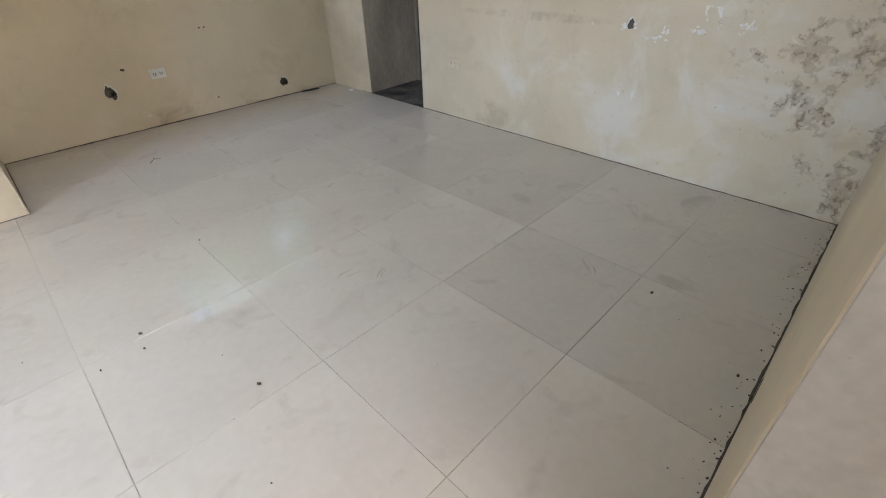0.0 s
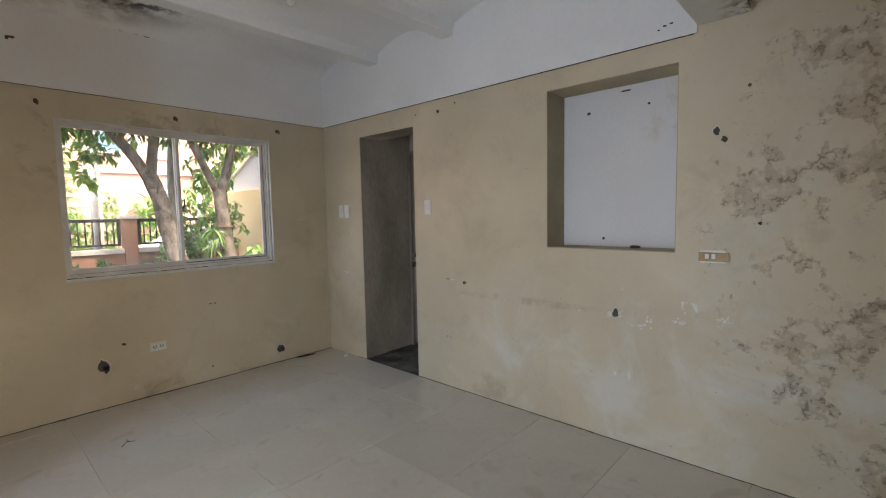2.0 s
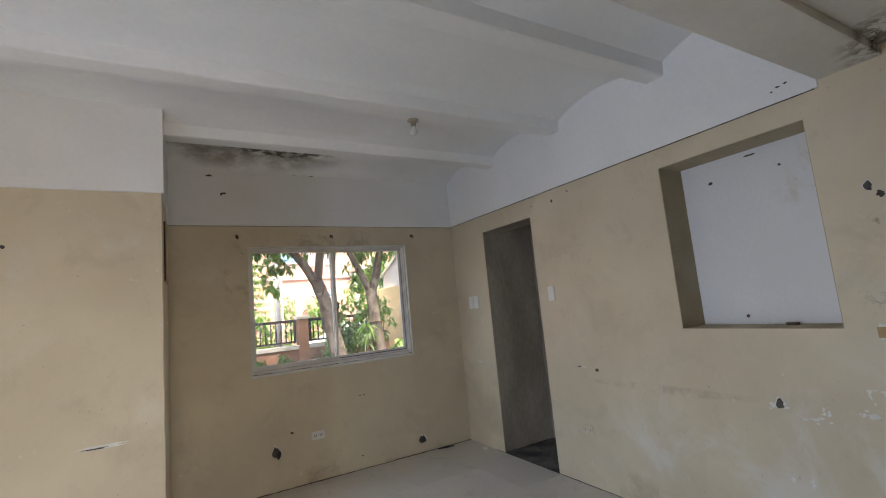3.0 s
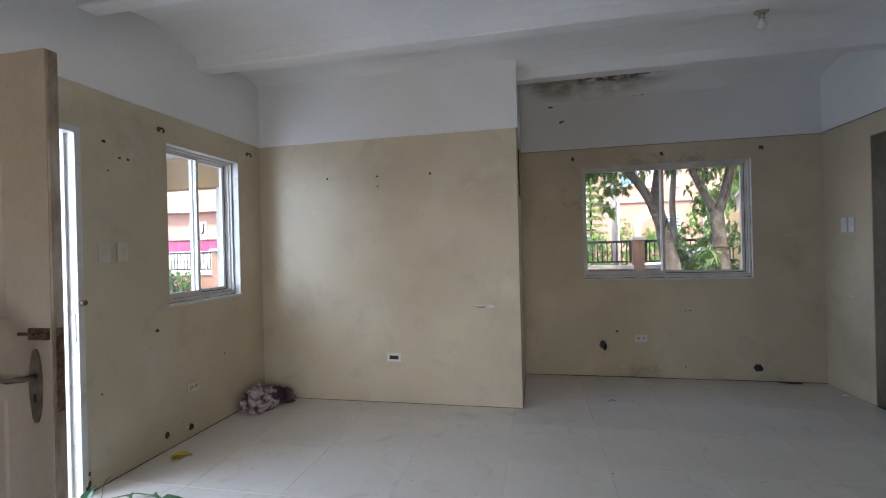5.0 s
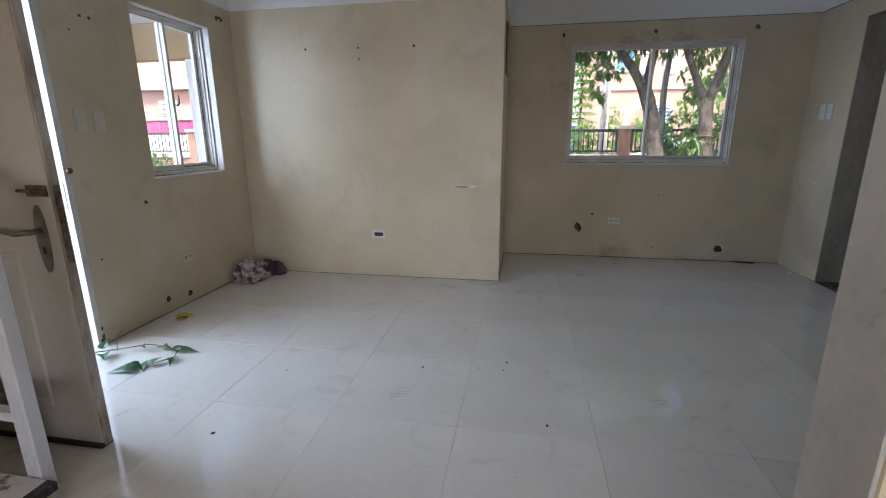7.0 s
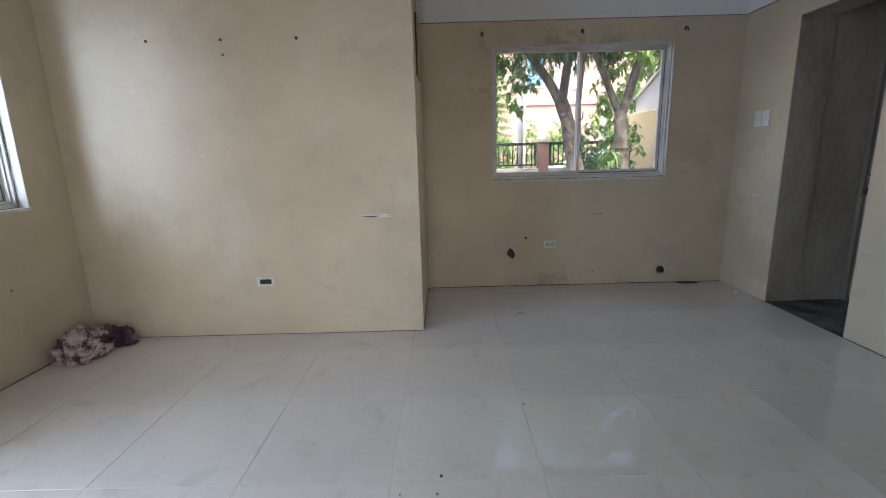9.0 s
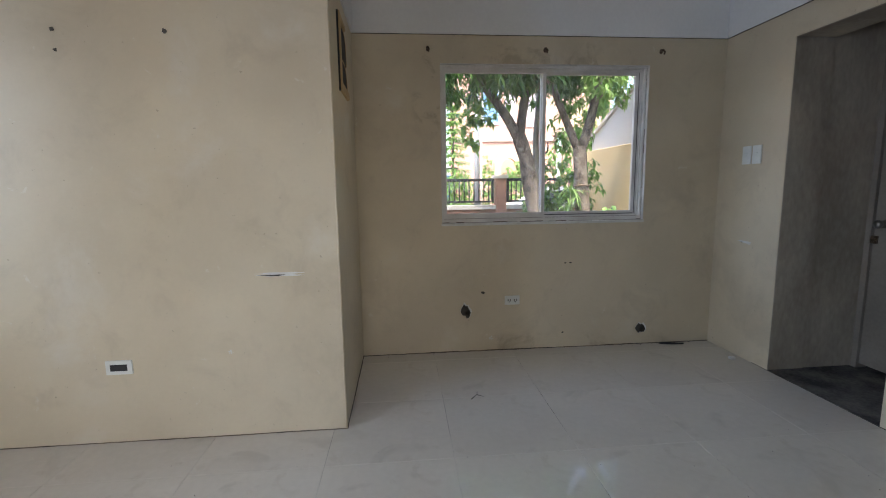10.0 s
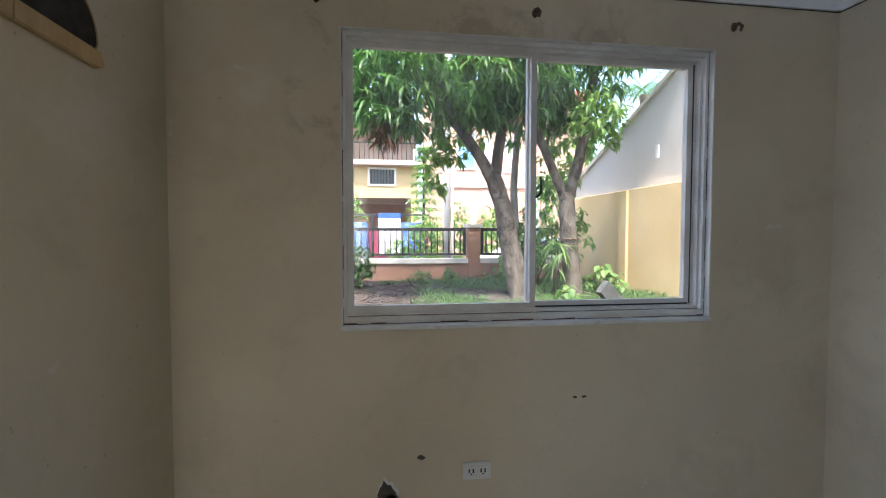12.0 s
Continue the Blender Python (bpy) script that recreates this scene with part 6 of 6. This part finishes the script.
def shrub(name, label, zones, material, sd, ln, w, per=8, at=(0, 0, 0), stems=6):
    s = thing(name, label, "shrub", at, "shrubs")
    bm = bmesh.new()
    rnd = random.Random(sd)
    for _ in range(stems):
        c, h, n = rnd.choice(zones)
        e = (c[0] + rnd.uniform(-1, 1) * h[0] * 0.7, c[1] + rnd.uniform(-1, 1) * h[1] * 0.7, c[2] + rnd.uniform(-0.2, 0.8) * h[2])
        tube(bm, [(at[0] + rnd.gauss(0, 0.05), at[1] + rnd.gauss(0, 0.05), at[2] - 0.05), ((at[0] + e[0]) / 2 + rnd.gauss(0, 0.05), (at[1] + e[1]) / 2, (at[2] + e[2]) / 2), e], [0.014, 0.010, 0.004], 5)
    part("stems", bm, bark, s)
    crown("foliage", zones, material, s, sd + 1, ln, w, per)


shrub("wall_shrub", "leafy green shrub between tree and yellow wall", [((4.15, 10.9, 1.20), (0.42, 0.5, 0.66), 70), ((4.75, 10.6, 1.15), (0.35, 0.5, 0.7), 34), ((3.95, 11.2, 0.8), (0.4, 0.4, 0.4), 36)], bright, 41, 0.15, 0.06, 8, (4.3, 10.9, GZ))
shrub("strap_plant", "strap-leaved plant against the tree trunk", [((4.06, 9.5, 0.95), (0.06, 0.08, 0.30), 7)], bright, 43, 0.34, 0.03, 9, (4.05, 9.55, GZ), 3)
shrub("heart_plant", "broad heart-leaved plant under the yellow wall", [((4.85, 9.6, 0.62), (0.3, 0.3, 0.2), 14), ((4.0, 9.1, 0.45), (0.25, 0.25, 0.1), 6)], bright, 45, 0.13, 0.10, 5, (4.8, 9.4, GZ), 5)
shrub("corner_shrub", "dense green shrub before the low fence wall", [((0.95, 10.9, 0.75), (0.35, 0.4, 0.5), 60)], mango, 47, 0.14, 0.05, 9, (0.95, 10.9, GZ))
shrub("fence_weed", "low weeds along the fence foot", [((2.75, 11.7, 0.5), (0.3, 0.15, 0.18), 16), ((2.2, 11.8, 0.45), (0.25, 0.15, 0.12), 10), ((3.9, 11.6, 0.5), (0.5, 0.2, 0.2), 20)], mango, 49, 0.10, 0.05, 8, (2.75, 11.7, GZ))
shrub("street_shrub", "yellow-green hedge shrub beyond the fence", [((2.55, 14.0, 1.0), (0.45, 0.4, 0.75), 90), ((3.3, 14.2, 1.2), (0.35, 0.35, 0.9), 60), ((1.9, 14.0, 0.7), (0.4, 0.4, 0.5), 50)], bright, 51, 0.15, 0.06, 8, (2.6, 14.0, -0.1))
shrub("gate_shrub", "green shrub by the house gate", [((0.3, 19.4, 1.9), (0.6, 0.5, 0.8), 50), ((-1.0, 19.4, 1.6), (0.6, 0.5, 0.8), 40)], bright, 53, 0.2, 0.09, 8, (0.2, 19.4, -0.1))
shrub("street_tree", "green street shrubs before the peach house", [((5.6, 18.8, 1.3), (0.9, 0.5, 0.9), 70), ((8.6, 17.5, 2.3), (1.3, 0.8, 1.3), 110)], bright, 55, 0.24, 0.1, 8, (6.5, 18.8, -0.1))
shrub("carport_shrub", "green shrub behind the fence seen past the carport", [((-9.8, 11.5, 0.5), (0.7, 0.4, 0.45), 60), ((-9.4, 13.2, 0.9), (0.6, 0.3, 0.7), 40)], mango, 57, 0.14, 0.06, 8, (-9.8, 11.6, 0.1))
shrub("backdrop_tree", "distant green tree crown behind the gable", [((6.3, 13.0, 2.9), (0.7, 0.6, 0.9), 90), ((5.6, 13.4, 2.0), (0.7, 0.5, 0.9), 60)], bright, 59, 0.2, 0.07, 8, (6.2, 13.1, -0.1))

# layered conifer across the street
pn = thing("norfolk_pine", "layered green pine with drooping branches", "tree", (2.75, 17.0, -0.15))
part("trunk", tube(bmesh.new(), [(2.75, 17.0, -0.15), (2.75, 17.0, 4.2)], [0.06, 0.02], 8), bark, pn)
bm = bmesh.new()
rnd = random.Random(61)
for i in range(11):
    z = 1.3 + 0.26 * i
    r = 0.58 * (1 - i / 14)
    for k in range(9):
        a = k * 0.7 + i * 0.3
        d = Vector((math.cos(a), math.sin(a), -0.15))
        for s in range(7):
            c = Vector((2.75, 17.0, z)) + d * r * (s + 1) / 7
            leaf_blade(bm, c, d + Vector((rnd.gauss(0, 0.3), rnd.gauss(0, 0.3), rnd.uniform(0.2, 0.7))), (0, 0, 1), 0.20, 0.05, 0.1)
            leaf_blade(bm, c, d + Vector((rnd.gauss(0, 0.5), rnd.gauss(0, 0.5), rnd.uniform(-0.5, 0.2))), (0, 0, 1), 0.18, 0.05, 0.3)
part("crown", bm, bright, pn)

# palm behind the gable
pm = thing("palm", "palm fronds rising behind the gable", "palm", (7.9, 13.2, 0))
part("trunk", tube(bmesh.new(), [(7.9, 13.2, -0.15), (7.8, 13.2, 2.2), (7.7, 13.2, 4.65)], [0.12, 0.1, 0.09], 10), bark, pm)
for k in range(12):
    a = k * 2 * math.pi / 12 + 0.3
    bm = bmesh.new()
    for s in range(18):
        t_ = (s + 1) / 18
        c = Vector((7.7 + math.cos(a) * 1.8 * t_, 13.2 + math.sin(a) * 1.8 * t_, 4.65 + 1.7 * t_ - 1.2 * t_ * t_))
        for sg in (-1, 1):
            leaf_blade(bm, c, (math.cos(a) * 0.6 - sg * math.sin(a), math.sin(a) * 0.6 + sg * math.cos(a), -0.25), (0, 0, 1), 0.55 * (1.1 - 0.7 * t_), 0.035, 0.3)
    part("frond", bm, mango, pm)

# grass and leaf litter
rnd = random.Random(71)
bm = bmesh.new()
for _ in range(16000):
    x, y = rnd.uniform(1.4, 5.58), rnd.uniform(7.4, 11.8)
    if noise.noise(Vector((x * 0.8, y * 0.8, 3))) + 0.4 * noise.noise(Vector((x * 3, y * 3, 5))) + (x - 2.35) * 0.28 < 0.0:
        continue
    z = height(x, y)
    a = rnd.uniform(0, 6.3)
    leaf_blade(bm, (x, y, z - 0.01), (math.cos(a) * 0.7, math.sin(a) * 0.7, rnd.uniform(0.5, 1.3)), (0.01, 0.02, 1), rnd.uniform(0.06, 0.21), rnd.uniform(0.006, 0.014), 0.35)
tagged(part("grass", bm, grass_m), "tufts of bright green grass in the garden", "grass", kind="stuff")
bm = bmesh.new()
for _ in range(6500):
    x, y = rnd.uniform(0.2, 4.0), rnd.uniform(7.4, 12.0)
    if rnd.random() < (x - 1.8) * 0.3:
        continue
    a = rnd.uniform(0, 6.3)
    leaf_blade(bm, (x, y, height(x, y) + rnd.uniform(0.0, 0.03)), (math.cos(a), math.sin(a), rnd.uniform(-0.2, 0.6)), (0.1, 0.1, 1), rnd.uniform(0.05, 0.13), rnd.uniform(0.012, 0.032), 0.3)
tagged(part("leaf_litter", bm, litter_m), "dry brown fallen leaves covering the soil", "leaf litter", kind="stuff")
hb = thing("hollow_block", "grey hollow concrete block leaning in the grass", "concrete block", (4.55, 8.95, GZ))
m = pose(4.52, 8.75, 0.48, 0, 42, 15)
bb = bmesh.new()
for x0, x1 in ((-0.2, -0.17), (-0.075, -0.045), (0.045, 0.075), (0.17, 0.2)):
    box(bb, x0, x1, -0.05, 0.05, -0.1, 0.1, m)
box(bb, -0.17, 0.17, -0.05, -0.02, -0.099, 0.099, m), box(bb, -0.17, 0.17, 0.02, 0.05, -0.099, 0.099, m)
part("block", bb, shader("concrete_block", (0.055, 0.055, 0.055), (0.11, 0.11, 0.105), 9.0, 0.95, 0.5, 60), hb)

# ---------- floor tiles, laid last ----------
T, GAP = 0.6, 0.0016
TX, TY = 1.194, 1.016          # one crossing of the joints
full_me = {}
rnd = random.Random(5)


def tile_mesh(w, d, material):
    return mesh_of("tile", soft_box(0, w, 0, d, -0.012, 0.0, 0.0008), material)


for i in range(-6, 5):
    for j in range(-7, 8):
        x0, x1 = max(TX + i * T, XW), min(TX + (i + 1) * T, XE)
        y0, y1 = max(TY + j * T, -2.6), min(TY + (j + 1) * T, YN)
        if x1 - x0 < 0.02 or y1 - y0 < 0.02 or (x1 <= XP + 0.001 and y0 >= YP - 0.001):
            continue
        if x0 < XP and y1 > YP and x1 <= XP + 0.3:
            y1 = min(y1, YP)
        w, d = x1 - x0 - GAP, y1 - y0 - GAP
        # the row by the partition and the east wall is of a greyer, dusty batch
        mt = dusty_tile if (x0 > TX + 1.9 * T and y0 < TY + 2.5 * T) or (x0 > TX + 0.9 * T and y0 < TY + 0.5 * T) else tile_mat
        if abs(w - T + GAP) < 1e-4 and abs(d - T + GAP) < 1e-4:
            if mt not in full_me:
                full_me[mt] = tile_mesh(T - GAP, T - GAP, mt)
            me = full_me[mt]
        else:
            me = tile_mesh(w, d, mt)
        ob = part("tile", me, mt, floor_ob)
        ob.location = (x0 + GAP / 2, y0 + GAP / 2, rnd.uniform(-0.0004, 0.0004))
